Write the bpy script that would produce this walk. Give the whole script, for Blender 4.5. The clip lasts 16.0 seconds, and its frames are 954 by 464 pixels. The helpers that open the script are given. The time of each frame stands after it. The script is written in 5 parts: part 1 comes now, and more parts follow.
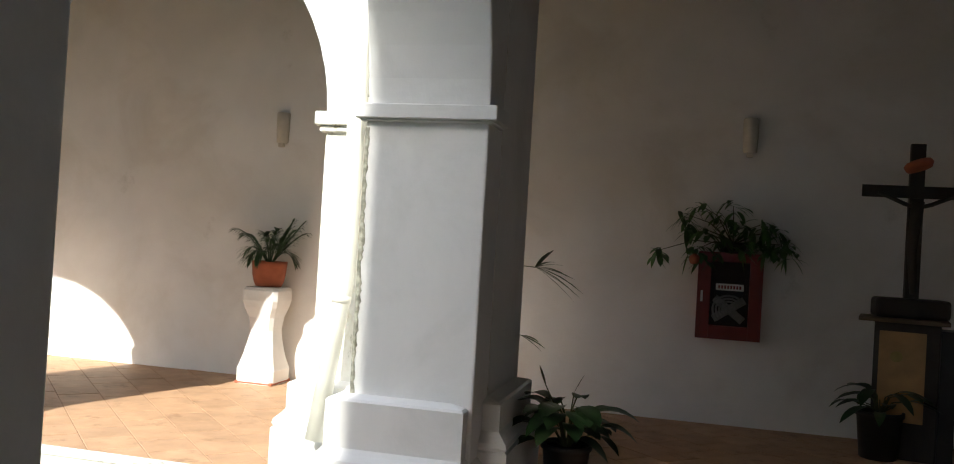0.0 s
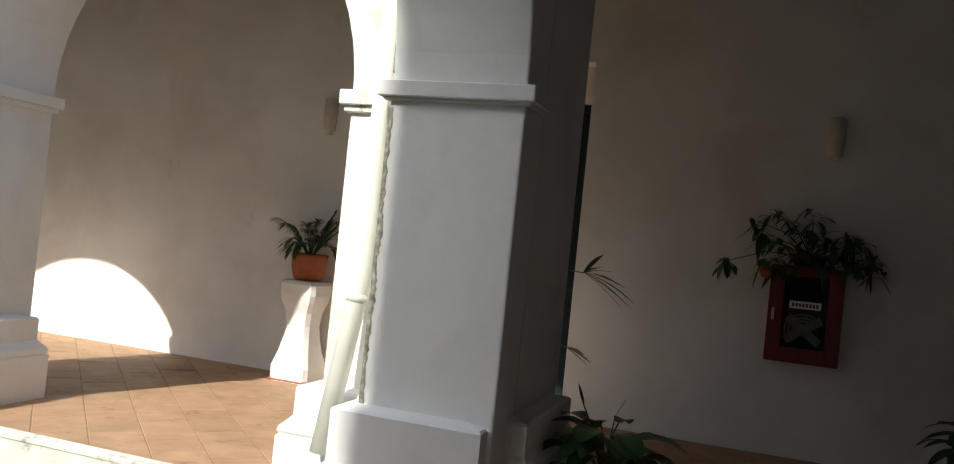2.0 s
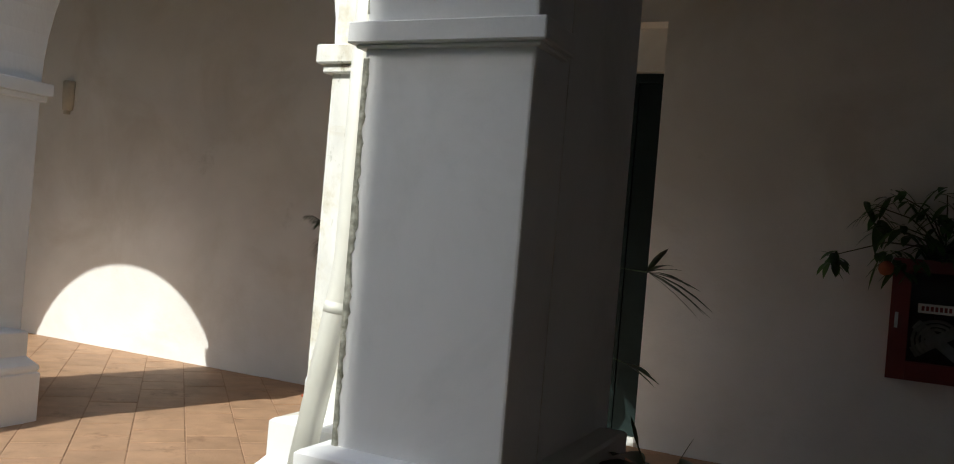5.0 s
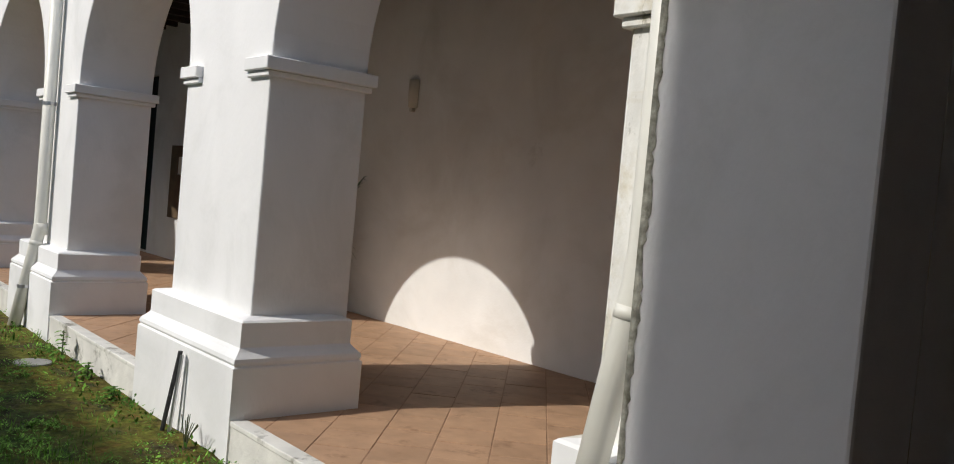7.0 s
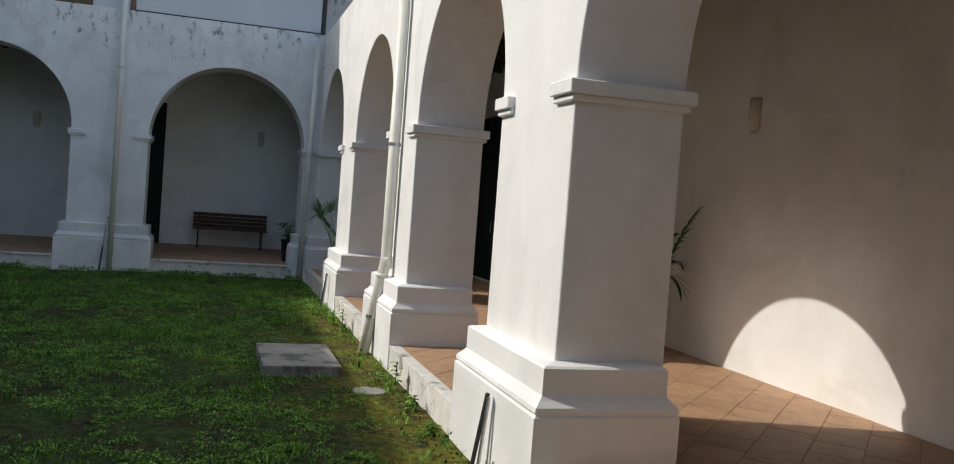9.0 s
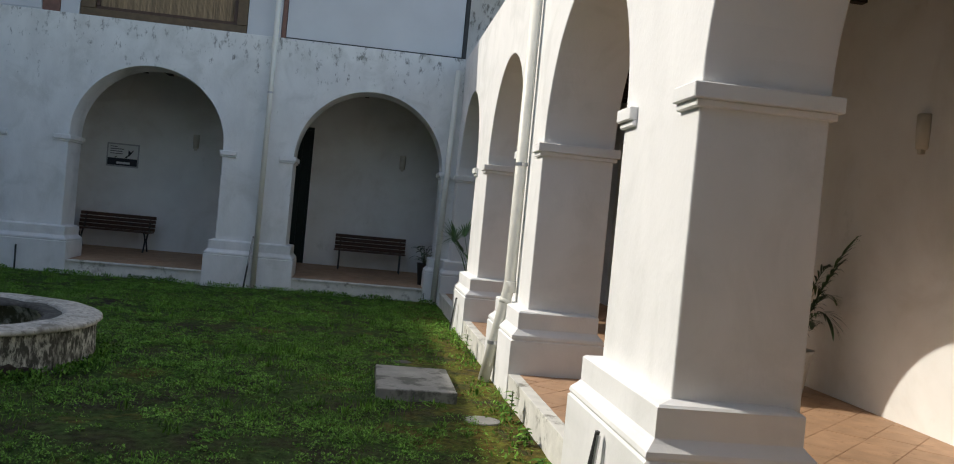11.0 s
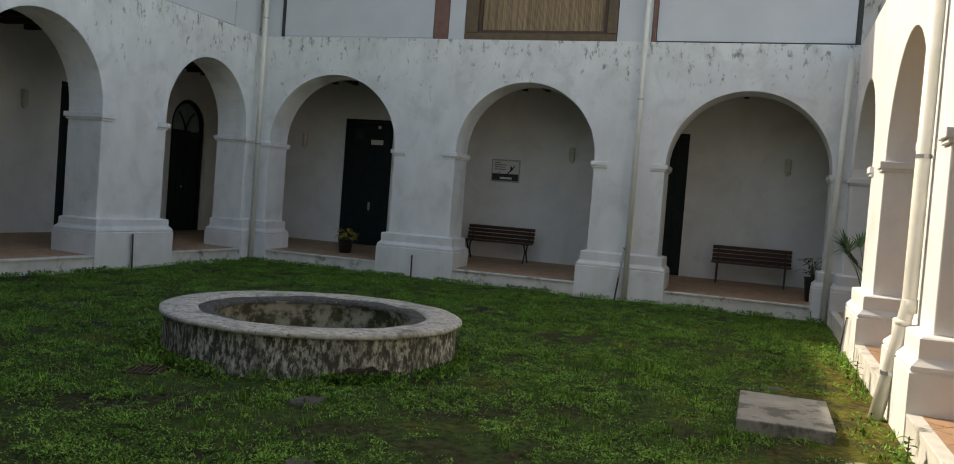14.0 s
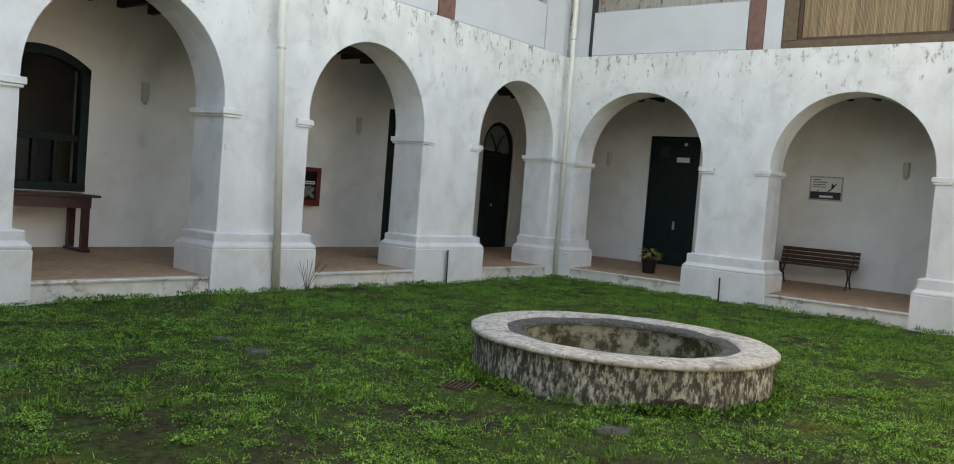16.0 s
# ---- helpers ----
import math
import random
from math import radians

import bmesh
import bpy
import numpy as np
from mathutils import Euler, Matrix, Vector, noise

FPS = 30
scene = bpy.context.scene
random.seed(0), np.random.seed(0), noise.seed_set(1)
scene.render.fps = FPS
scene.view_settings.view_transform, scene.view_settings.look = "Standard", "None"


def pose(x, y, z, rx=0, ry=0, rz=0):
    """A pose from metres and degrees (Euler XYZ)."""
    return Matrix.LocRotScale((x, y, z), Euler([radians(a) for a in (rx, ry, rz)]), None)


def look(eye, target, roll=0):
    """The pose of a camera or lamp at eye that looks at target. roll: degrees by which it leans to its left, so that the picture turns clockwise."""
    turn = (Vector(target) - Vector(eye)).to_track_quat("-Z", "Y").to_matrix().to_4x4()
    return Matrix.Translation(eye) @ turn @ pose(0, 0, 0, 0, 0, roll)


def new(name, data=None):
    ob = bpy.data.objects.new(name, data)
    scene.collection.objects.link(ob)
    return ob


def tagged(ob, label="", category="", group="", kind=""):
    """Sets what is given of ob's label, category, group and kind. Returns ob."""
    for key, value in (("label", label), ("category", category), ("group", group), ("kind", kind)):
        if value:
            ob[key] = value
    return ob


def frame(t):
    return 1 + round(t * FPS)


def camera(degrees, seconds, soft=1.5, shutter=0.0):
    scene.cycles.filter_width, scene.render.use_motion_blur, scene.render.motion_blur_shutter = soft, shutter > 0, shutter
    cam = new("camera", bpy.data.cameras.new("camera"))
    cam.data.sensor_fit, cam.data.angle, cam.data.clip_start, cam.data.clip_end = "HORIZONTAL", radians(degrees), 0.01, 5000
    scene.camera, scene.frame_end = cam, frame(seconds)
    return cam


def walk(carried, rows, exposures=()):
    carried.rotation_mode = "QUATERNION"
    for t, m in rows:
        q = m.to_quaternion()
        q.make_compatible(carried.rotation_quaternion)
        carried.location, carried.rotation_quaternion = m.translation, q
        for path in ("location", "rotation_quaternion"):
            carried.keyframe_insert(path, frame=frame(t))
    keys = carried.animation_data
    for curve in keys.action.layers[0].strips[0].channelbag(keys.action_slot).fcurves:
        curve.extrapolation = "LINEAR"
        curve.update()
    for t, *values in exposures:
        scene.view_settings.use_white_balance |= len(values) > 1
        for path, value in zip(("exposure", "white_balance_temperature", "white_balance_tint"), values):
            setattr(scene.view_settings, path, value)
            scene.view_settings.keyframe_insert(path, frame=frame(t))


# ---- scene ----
cam = camera(58.0, 16.0, soft=1.0)
PATH = [
    (0, (-0.19, 0.039, 1.791), (-0.668, 1.981, 1.817), 3.4),
    (0.5, (-0.122, 0.195, 1.777), (-0.625, 2.13, 1.803), 3.5),
    (1, (-0.045, 0.353, 1.798), (-0.575, 2.281, 1.825), 5.1),
    (1.5, (-0.051, 0.473, 1.793), (-0.613, 2.393, 1.819), 5.8),
    (2, (-0.108, 0.672, 1.785), (-0.756, 2.564, 1.803), 5.9),
    (2.5, (-0.141, 0.844, 1.803), (-0.836, 2.719, 1.821), 5.5),
    (3, (-0.143, 1.005, 1.775), (-0.875, 2.867, 1.788), 4.9),
    (3.5, (-0.072, 1.223, 1.776), (-0.871, 3.057, 1.785), 4.7),
    (5.8, (-0.125, 2.162, 1.767), (-1.104, 3.906, 1.749), 5.2),
    (6, (-0.133, 2.234, 1.758), (-1.22, 3.913, 1.735), 5.1),
    (6.5, (-0.201, 2.425, 1.763), (-1.558, 3.893, 1.711), 5.0),
    (7, (-0.323, 2.559, 1.742), (-1.836, 3.866, 1.67), 5.2),
    (7.5, (-0.476, 2.717, 1.753), (-2.104, 3.874, 1.664), 5.2),
    (8, (-0.562, 2.851, 1.749), (-2.287, 3.86, 1.653), 4.7),
    (8.5, (-0.658, 2.983, 1.749), (-2.505, 3.747, 1.676), 4.3),
    (9, (-0.713, 3.093, 1.77), (-2.622, 3.687, 1.703), 4.3),
    (9.2, (-0.731, 3.124, 1.777), (-2.655, 3.666, 1.742), 4.5),
    (11.3, (-1.142, 3.495, 1.706), (-3.129, 3.724, 1.671), 5.3),
    (11.5, (-1.193, 3.54, 1.705), (-3.183, 3.744, 1.669), 5.2),
    (12, (-1.304, 3.651, 1.705), (-3.303, 3.637, 1.651), 5.0),
    (12.5, (-1.378, 3.735, 1.699), (-3.371, 3.585, 1.632), 4.7),
    (13, (-1.461, 3.727, 1.682), (-3.443, 3.474, 1.61), 4.8),
    (13.5, (-1.645, 3.715, 1.676), (-3.595, 3.279, 1.602), 4.8),
    (14, (-1.793, 3.729, 1.674), (-3.69, 3.1, 1.6), 4.4),
    (14.5, (-1.893, 3.709, 1.657), (-3.686, 2.829, 1.569), 4.2),
    (15, (-1.95, 3.662, 1.649), (-3.667, 2.64, 1.56), 4.1),
    (15.5, (-1.972, 3.612, 1.658), (-3.601, 2.455, 1.577), 4.1),
    (16, (-1.963, 3.541, 1.715), (-3.534, 2.307, 1.626), 4.5),
]
EXPOSURES = [(0, 2.05, 6700, 4), (1, 1.78, 6700, 4), (2, 1.43, 6700, 4), (3.5, 1.08, 6600, 4), (6, 1.00, 6450, 5), (7, 0.59, 6600, 9), (8, 0.57, 6700, 9), (9, 0.55, 6850, 9), (11.5, 0.73, 7050, 8),
             (12.5, 0.64, 7400, 9), (13.5, 0.77, 8100, 10), (14, 1.09, 8500, 10), (14.5, 1.60, 8900, 10), (15.3, 2.14, 9000, 10), (16, 2.25, 9100, 10)]
walk(cam, [(t, look(eye, target, roll)) for t, eye, target, roll in PATH], EXPOSURES)

# ---- world, sun ----
SUN_EL, SUN_K = radians(39.7), 0.28
SUN_AZ = math.atan(SUN_K)          # the sun stands towards -y, slightly -x
world = bpy.data.worlds.new("sky")
scene.world = world
world.use_nodes = True
wn = world.node_tree
sky = wn.nodes.new("ShaderNodeTexSky")
sky.sky_type, sky.sun_disc = "NISHITA", False
sky.sun_elevation, sky.sun_rotation = SUN_EL, math.pi + SUN_AZ
sky.air_density, sky.dust_density = 1.0, 1.6
wn.links.new(sky.outputs[0], wn.nodes["Background"].inputs[0])
wn.nodes["Background"].inputs[1].default_value = 0.15
sun_data = bpy.data.lights.new("sun", "SUN")
sun_data.energy, sun_data.angle, sun_data.color = 2.0, radians(0.5), (1.0, 0.98, 0.95)
sun = new("sun", sun_data)
sun.matrix_world = look((-6 * SUN_K - 4, -30, 30), (-6 * SUN_K - 4 + SUN_K * 10, -20, 30 - 10 * math.sqrt(1 + SUN_K ** 2) * math.tan(SUN_EL)))

# ---- materials ----
def mat(name, color, rough=0.8, metal=0.0, grain=0.0, scale=8.0, bump=0.0, bump_scale=60.0, dark=None, dark_amt=0.0, dark_scale=2.0,
        vary=0.0, spec=0.5, stretch=(1, 1, 1), island=False, drip=None, wash=None):
    """A node material: a base colour with grain, stains of a second colour, per-object variation and fine relief."""
    m = bpy.data.materials.new(name)
    m.use_nodes = True
    nt = m.node_tree
    N, L = nt.nodes, nt.links
    b = N["Principled BSDF"]
    b.inputs["Roughness"].default_value, b.inputs["Metallic"].default_value = rough, metal
    b.inputs["Specular IOR Level"].default_value = spec
    geo = N.new("ShaderNodeNewGeometry")
    mp = N.new("ShaderNodeMapping")
    mp.inputs["Scale"].default_value = stretch
    L.new(geo.outputs["Position"], mp.inputs[0])
    col = N.new("ShaderNodeRGB")
    col.outputs[0].default_value = (*color, 1)
    out = col.outputs[0]
    if grain:
        n = N.new("ShaderNodeTexNoise")
        n.inputs["Scale"].default_value, n.inputs["Detail"].default_value = scale, 6
        L.new(mp.outputs[0], n.inputs[0])
        r = N.new("ShaderNodeMapRange")
        r.inputs[1].default_value, r.inputs[2].default_value = 0.3, 0.7
        r.inputs[3].default_value, r.inputs[4].default_value = 1 - grain, 1 + grain
        L.new(n.outputs[0], r.inputs[0])
        x = N.new("ShaderNodeVectorMath")
        x.operation = "SCALE"
        L.new(out, x.inputs[0])
        L.new(r.outputs[0], x.inputs["Scale"])
        out = x.outputs[0]
    if vary:
        oi = N.new("ShaderNodeObjectInfo")
        r = N.new("ShaderNodeMapRange")
        r.inputs[3].default_value, r.inputs[4].default_value = 1 - vary, 1 + vary
        L.new(geo.outputs["Random Per Island"] if island else oi.outputs["Random"], r.inputs[0])
        x = N.new("ShaderNodeVectorMath")
        x.operation = "SCALE"
        L.new(out, x.inputs[0])
        L.new(r.outputs[0], x.inputs["Scale"])
        out = x.outputs[0]
    if dark:
        n = N.new("ShaderNodeTexNoise")
        n.inputs["Scale"].default_value, n.inputs["Detail"].default_value, n.inputs["Roughness"].default_value = dark_scale, 9, 0.7
        L.new(mp.outputs[0], n.inputs[0])
        r = N.new("ShaderNodeMapRange")
        r.interpolation_type = "SMOOTHSTEP"
        r.inputs[1].default_value, r.inputs[2].default_value = 0.68 - 0.28 * dark_amt, 0.82 - 0.28 * dark_amt
        r.inputs[4].default_value = 0.9
        src = n.outputs[0]
        if drip:             # rain stains gather under an upper edge: (from z, to z, how much more)
            sx = N.new("ShaderNodeSeparateXYZ")
            L.new(geo.outputs["Position"], sx.inputs[0])
            dz = N.new("ShaderNodeMapRange")
            dz.inputs[1].default_value, dz.inputs[2].default_value, dz.inputs[4].default_value = drip
            L.new(sx.outputs[2], dz.inputs[0])
            ad = N.new("ShaderNodeMath")
            L.new(src, ad.inputs[0])
            L.new(dz.outputs[0], ad.inputs[1])
            src = ad.outputs[0]
        L.new(src, r.inputs[0])
        x = N.new("ShaderNodeMix")
        x.data_type = "RGBA"
        L.new(r.outputs[0], x.inputs[0])
        L.new(out, x.inputs[6])
        x.inputs[7].default_value = (*dark, 1)
        out = x.outputs[2]
    if wash:                 # broad faint stains: (colour, how much, scale)
        n = N.new("ShaderNodeTexNoise")
        n.inputs["Scale"].default_value, n.inputs["Detail"].default_value, n.inputs["Roughness"].default_value = wash[2], 12, 0.62
        n.inputs["Distortion"].default_value = 0.6
        L.new(geo.outputs["Position"], n.inputs[0])
        r = N.new("ShaderNodeMapRange")
        r.interpolation_type = "SMOOTHSTEP"
        r.inputs[1].default_value, r.inputs[2].default_value, r.inputs[4].default_value = 0.46, 0.72, wash[1]
        L.new(n.outputs[0], r.inputs[0])
        x = N.new("ShaderNodeMix")
        x.data_type = "RGBA"
        L.new(r.outputs[0], x.inputs[0])
        L.new(out, x.inputs[6])
        x.inputs[7].default_value = (*wash[0], 1)
        out = x.outputs[2]
    L.new(out, b.inputs["Base Color"])
    if bump:
        n = N.new("ShaderNodeTexNoise")
        n.inputs["Scale"].default_value, n.inputs["Detail"].default_value = bump_scale, 5
        L.new(mp.outputs[0], n.inputs[0])
        n2 = N.new("ShaderNodeTexNoise")
        n2.inputs["Scale"].default_value = bump_scale * 0.08
        L.new(mp.outputs[0], n2.inputs[0])
        s = N.new("ShaderNodeMath")
        s.operation = "MULTIPLY_ADD"
        s.inputs[1].default_value = 4.0
        L.new(n2.outputs[0], s.inputs[0])
        L.new(n.outputs[0], s.inputs[2])
        bp = N.new("ShaderNodeBump")
        bp.inputs["Strength"].default_value, bp.inputs["Distance"].default_value = bump, 0.006
        L.new(s.outputs[0], bp.inputs["Height"])
        L.new(bp.outputs[0], b.inputs["Normal"])
    return m


PLASTER = mat("white_plaster", (0.85, 0.835, 0.80), 0.9, wash=((0.60, 0.55, 0.47), 0.35, 0.9), grain=0.05, scale=1.7, bump=0.25, bump_scale=45, dark=(0.62, 0.60, 0.55), dark_amt=0.25, dark_scale=1.1, spec=0.2)
WEATHERED = mat("weathered_plaster", (0.76, 0.755, 0.735), 0.9, wash=((0.50, 0.50, 0.46), 0.5, 1.6), grain=0.07, scale=3.0, bump=0.4, bump_scale=45, dark=(0.20, 0.195, 0.175), dark_amt=0.1, dark_scale=8.0, spec=0.2, stretch=(1, 1, 0.5), drip=(3.0, 4.86, 0.135))
SUNNY = mat("sunny_plaster", (0.80, 0.79, 0.77), 0.9, wash=((0.60, 0.60, 0.57), 0.45, 1.3), grain=0.04, scale=2.0, bump=0.3, bump_scale=40, dark=(0.55, 0.53, 0.48), dark_amt=0.02, dark_scale=3.0, spec=0.2, stretch=(1, 1, 0.5))
MOULDY = mat("mouldy_plaster", (0.76, 0.745, 0.69), 0.92, wash=((0.52, 0.44, 0.26), 0.7, 4.0), grain=0.1, scale=9.0, bump=0.7, bump_scale=40, dark=(0.30, 0.285, 0.22), dark_amt=0.42, dark_scale=14, spec=0.2, stretch=(1, 1, 0.5))
MOULD = mat("grey_mould", (0.36, 0.35, 0.29), 0.95, wash=((0.15, 0.145, 0.10), 0.9, 14.0), grain=0.4, scale=30.0, bump=0.8, bump_scale=60, spec=0.1)
# plaster darkened in colour to stand for an unlit room
DIMROOM = mat("dimness_painted_plaster", (0.24, 0.24, 0.23), 0.9, grain=0.1, scale=2)
LEDGE = mat("ledge_plaster", (0.68, 0.66, 0.60), 0.92, grain=0.12, scale=5.0, bump=0.5, bump_scale=40, dark=(0.18, 0.17, 0.13), dark_amt=0.5, dark_scale=3.0, spec=0.2)
TERRACOTTA = mat("terracotta_tile", (0.43, 0.265, 0.16), 0.6, grain=0.12, scale=6.0, bump=0.25, bump_scale=60, vary=0.07, dark=(0.27, 0.155, 0.09), dark_amt=0.45, dark_scale=5.0, spec=0.35)
TERRA_REST = mat("terracotta_floor", (0.43, 0.265, 0.16), 0.6, grain=0.12, scale=6.0, bump=0.25, bump_scale=60, vary=0.07, dark=(0.27, 0.155, 0.09), dark_amt=0.45, dark_scale=5.0, spec=0.35, island=True)
MORTAR = mat("mortar", (0.36, 0.225, 0.145), 0.95, grain=0.2, scale=12, bump=0.4, bump_scale=80, spec=0.1)
CEILING = mat("dark_ceiling", (0.035, 0.028, 0.022), 0.85, grain=0.3, scale=4.0, stretch=(1, 8, 8))
GREEN_DOOR = mat("dark_green_paint", (0.007, 0.016, 0.0145), 0.55, grain=0.25, scale=6.0, bump=0.1, bump_scale=30, spec=0.25)
# near-black that stands for unlit rooms; also a dull door pane
DARKVOID = mat("gloom_and_pane_grey", (0.03, 0.03, 0.03), 0.9, grain=0.2, scale=2)
PVC = mat("cream_pvc", (0.72, 0.70, 0.62), 0.45, grain=0.05, scale=6, dark=(0.45, 0.42, 0.34), dark_amt=0.2, dark_scale=5)
STEEL = mat("galvanised_steel", (0.5, 0.5, 0.5), 0.4, 0.9, grain=0.15, scale=20)
IRON = mat("worn_iron", (0.045, 0.045, 0.045), 0.6, 0.3, grain=0.3, scale=30, dark=(0.25, 0.24, 0.22), dark_amt=0.3, dark_scale=30)
BENCHWOOD = mat("brown_bench_wood", (0.075, 0.036, 0.022), 0.55, grain=0.3, scale=9, bump=0.2, bump_scale=40, stretch=(6, 1, 6))
MAHOGANY = mat("mahogany", (0.05, 0.014, 0.011), 0.35, grain=0.25, scale=8, bump=0.1, bump_scale=30, stretch=(1, 5, 5))
BROWNWOOD = mat("brown_frame_wood", (0.13, 0.085, 0.045), 0.6, grain=0.2, scale=8, bump=0.15, bump_scale=40)
REDWOOD = mat("red_brown_post", (0.20, 0.10, 0.075), 0.6, grain=0.2, scale=8)
REED = mat("reed_blind", (0.30, 0.205, 0.115), 0.7, grain=0.25, scale=30, stretch=(1, 1, 0.1), vary=0.25, island=True)
RED = mat("red_paint", (0.15, 0.014, 0.012), 0.4, grain=0.12, scale=6)
BLACK = mat("black_plastic", (0.012, 0.012, 0.012), 0.45, grain=0.2, scale=10)
POT = mat("terracotta_pot", (0.36, 0.10, 0.045), 0.7, grain=0.15, scale=9, bump=0.2, bump_scale=60)
SOIL = mat("soil", (0.035, 0.025, 0.018), 0.95, grain=0.4, scale=30, bump=0.8, bump_scale=60)
STONE = mat("old_well_stone", (0.50, 0.49, 0.43), 0.93, wash=((0.07, 0.068, 0.055), 0.85, 2.2), grain=0.45, scale=26, bump=1.0, bump_scale=40, dark=(0.038, 0.037, 0.03), dark_amt=0.95, dark_scale=24.0, spec=0.1, stretch=(1, 1, 0.42))
RIMSTONE = mat("well_rim_stone", (0.52, 0.495, 0.435), 0.93, wash=((0.20, 0.185, 0.15), 0.9, 4.5), grain=0.25, scale=14, bump=0.9, bump_scale=40, dark=(0.16, 0.15, 0.125), dark_amt=0.6, dark_scale=24, spec=0.15)
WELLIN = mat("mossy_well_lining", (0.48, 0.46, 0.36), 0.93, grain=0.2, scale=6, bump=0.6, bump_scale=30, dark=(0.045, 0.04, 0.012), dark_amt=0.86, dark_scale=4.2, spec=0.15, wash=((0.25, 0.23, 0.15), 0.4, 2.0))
CONCRETE = mat("stained_concrete", (0.30, 0.29, 0.26), 0.93, grain=0.2, scale=6, bump=0.5, bump_scale=40, dark=(0.09, 0.09, 0.075), dark_amt=0.75, dark_scale=3)
LEAF = mat("leaf_green", (0.065, 0.145, 0.035), 0.5, grain=0.3, scale=12, vary=0.35, island=True)
LEAF_DARK = mat("dark_leaf", (0.03, 0.075, 0.022), 0.4, grain=0.3, scale=14, vary=0.35, island=True)
LEAF_YELLOW = mat("croton_leaf", (0.38, 0.31, 0.05), 0.45, grain=0.5, scale=25, vary=0.5, island=True)
STEM = mat("stem", (0.07, 0.08, 0.03), 0.7, grain=0.3, scale=20)
WEED = mat("weed_green", (0.132, 0.268, 0.040), 0.75, spec=0.12, grain=0.35, scale=1.6, vary=0.6, island=True, dark=(0.045, 0.12, 0.014), dark_amt=0.75, dark_scale=2.4)
CLOVER = mat("clover_green", (0.145, 0.285, 0.050), 0.75, spec=0.12, grain=0.35, scale=2.3, vary=0.6, island=True, dark=(0.06, 0.16, 0.02), dark_amt=0.6, dark_scale=1.5)
SCONCE = mat("sconce_ceramic", (0.62, 0.58, 0.49), 0.5, grain=0.08, scale=10)
DARKWOOD = mat("dark_cross_wood", (0.03, 0.022, 0.016), 0.6, grain=0.3, scale=10, stretch=(1, 1, 0.2))
PANEL = mat("tan_panel", (0.42, 0.25, 0.10), 0.5, grain=0.15, scale=8)
BRASS = mat("dull_brass", (0.35, 0.27, 0.10), 0.4, 0.8, grain=0.1, scale=20)
PAPER = mat("white_paper", (0.75, 0.75, 0.72), 0.8, grain=0.03, scale=10)
INK = mat("dark_ink", (0.03, 0.03, 0.035), 0.7, grain=0.2, scale=30)
GLASS = bpy.data.materials.new("window_glass")
GLASS.use_nodes = True
gb = GLASS.node_tree.nodes["Principled BSDF"]
gb.inputs["Transmission Weight"].default_value, gb.inputs["Roughness"].default_value, gb.inputs["IOR"].default_value = 1.0, 0.02, 1.1


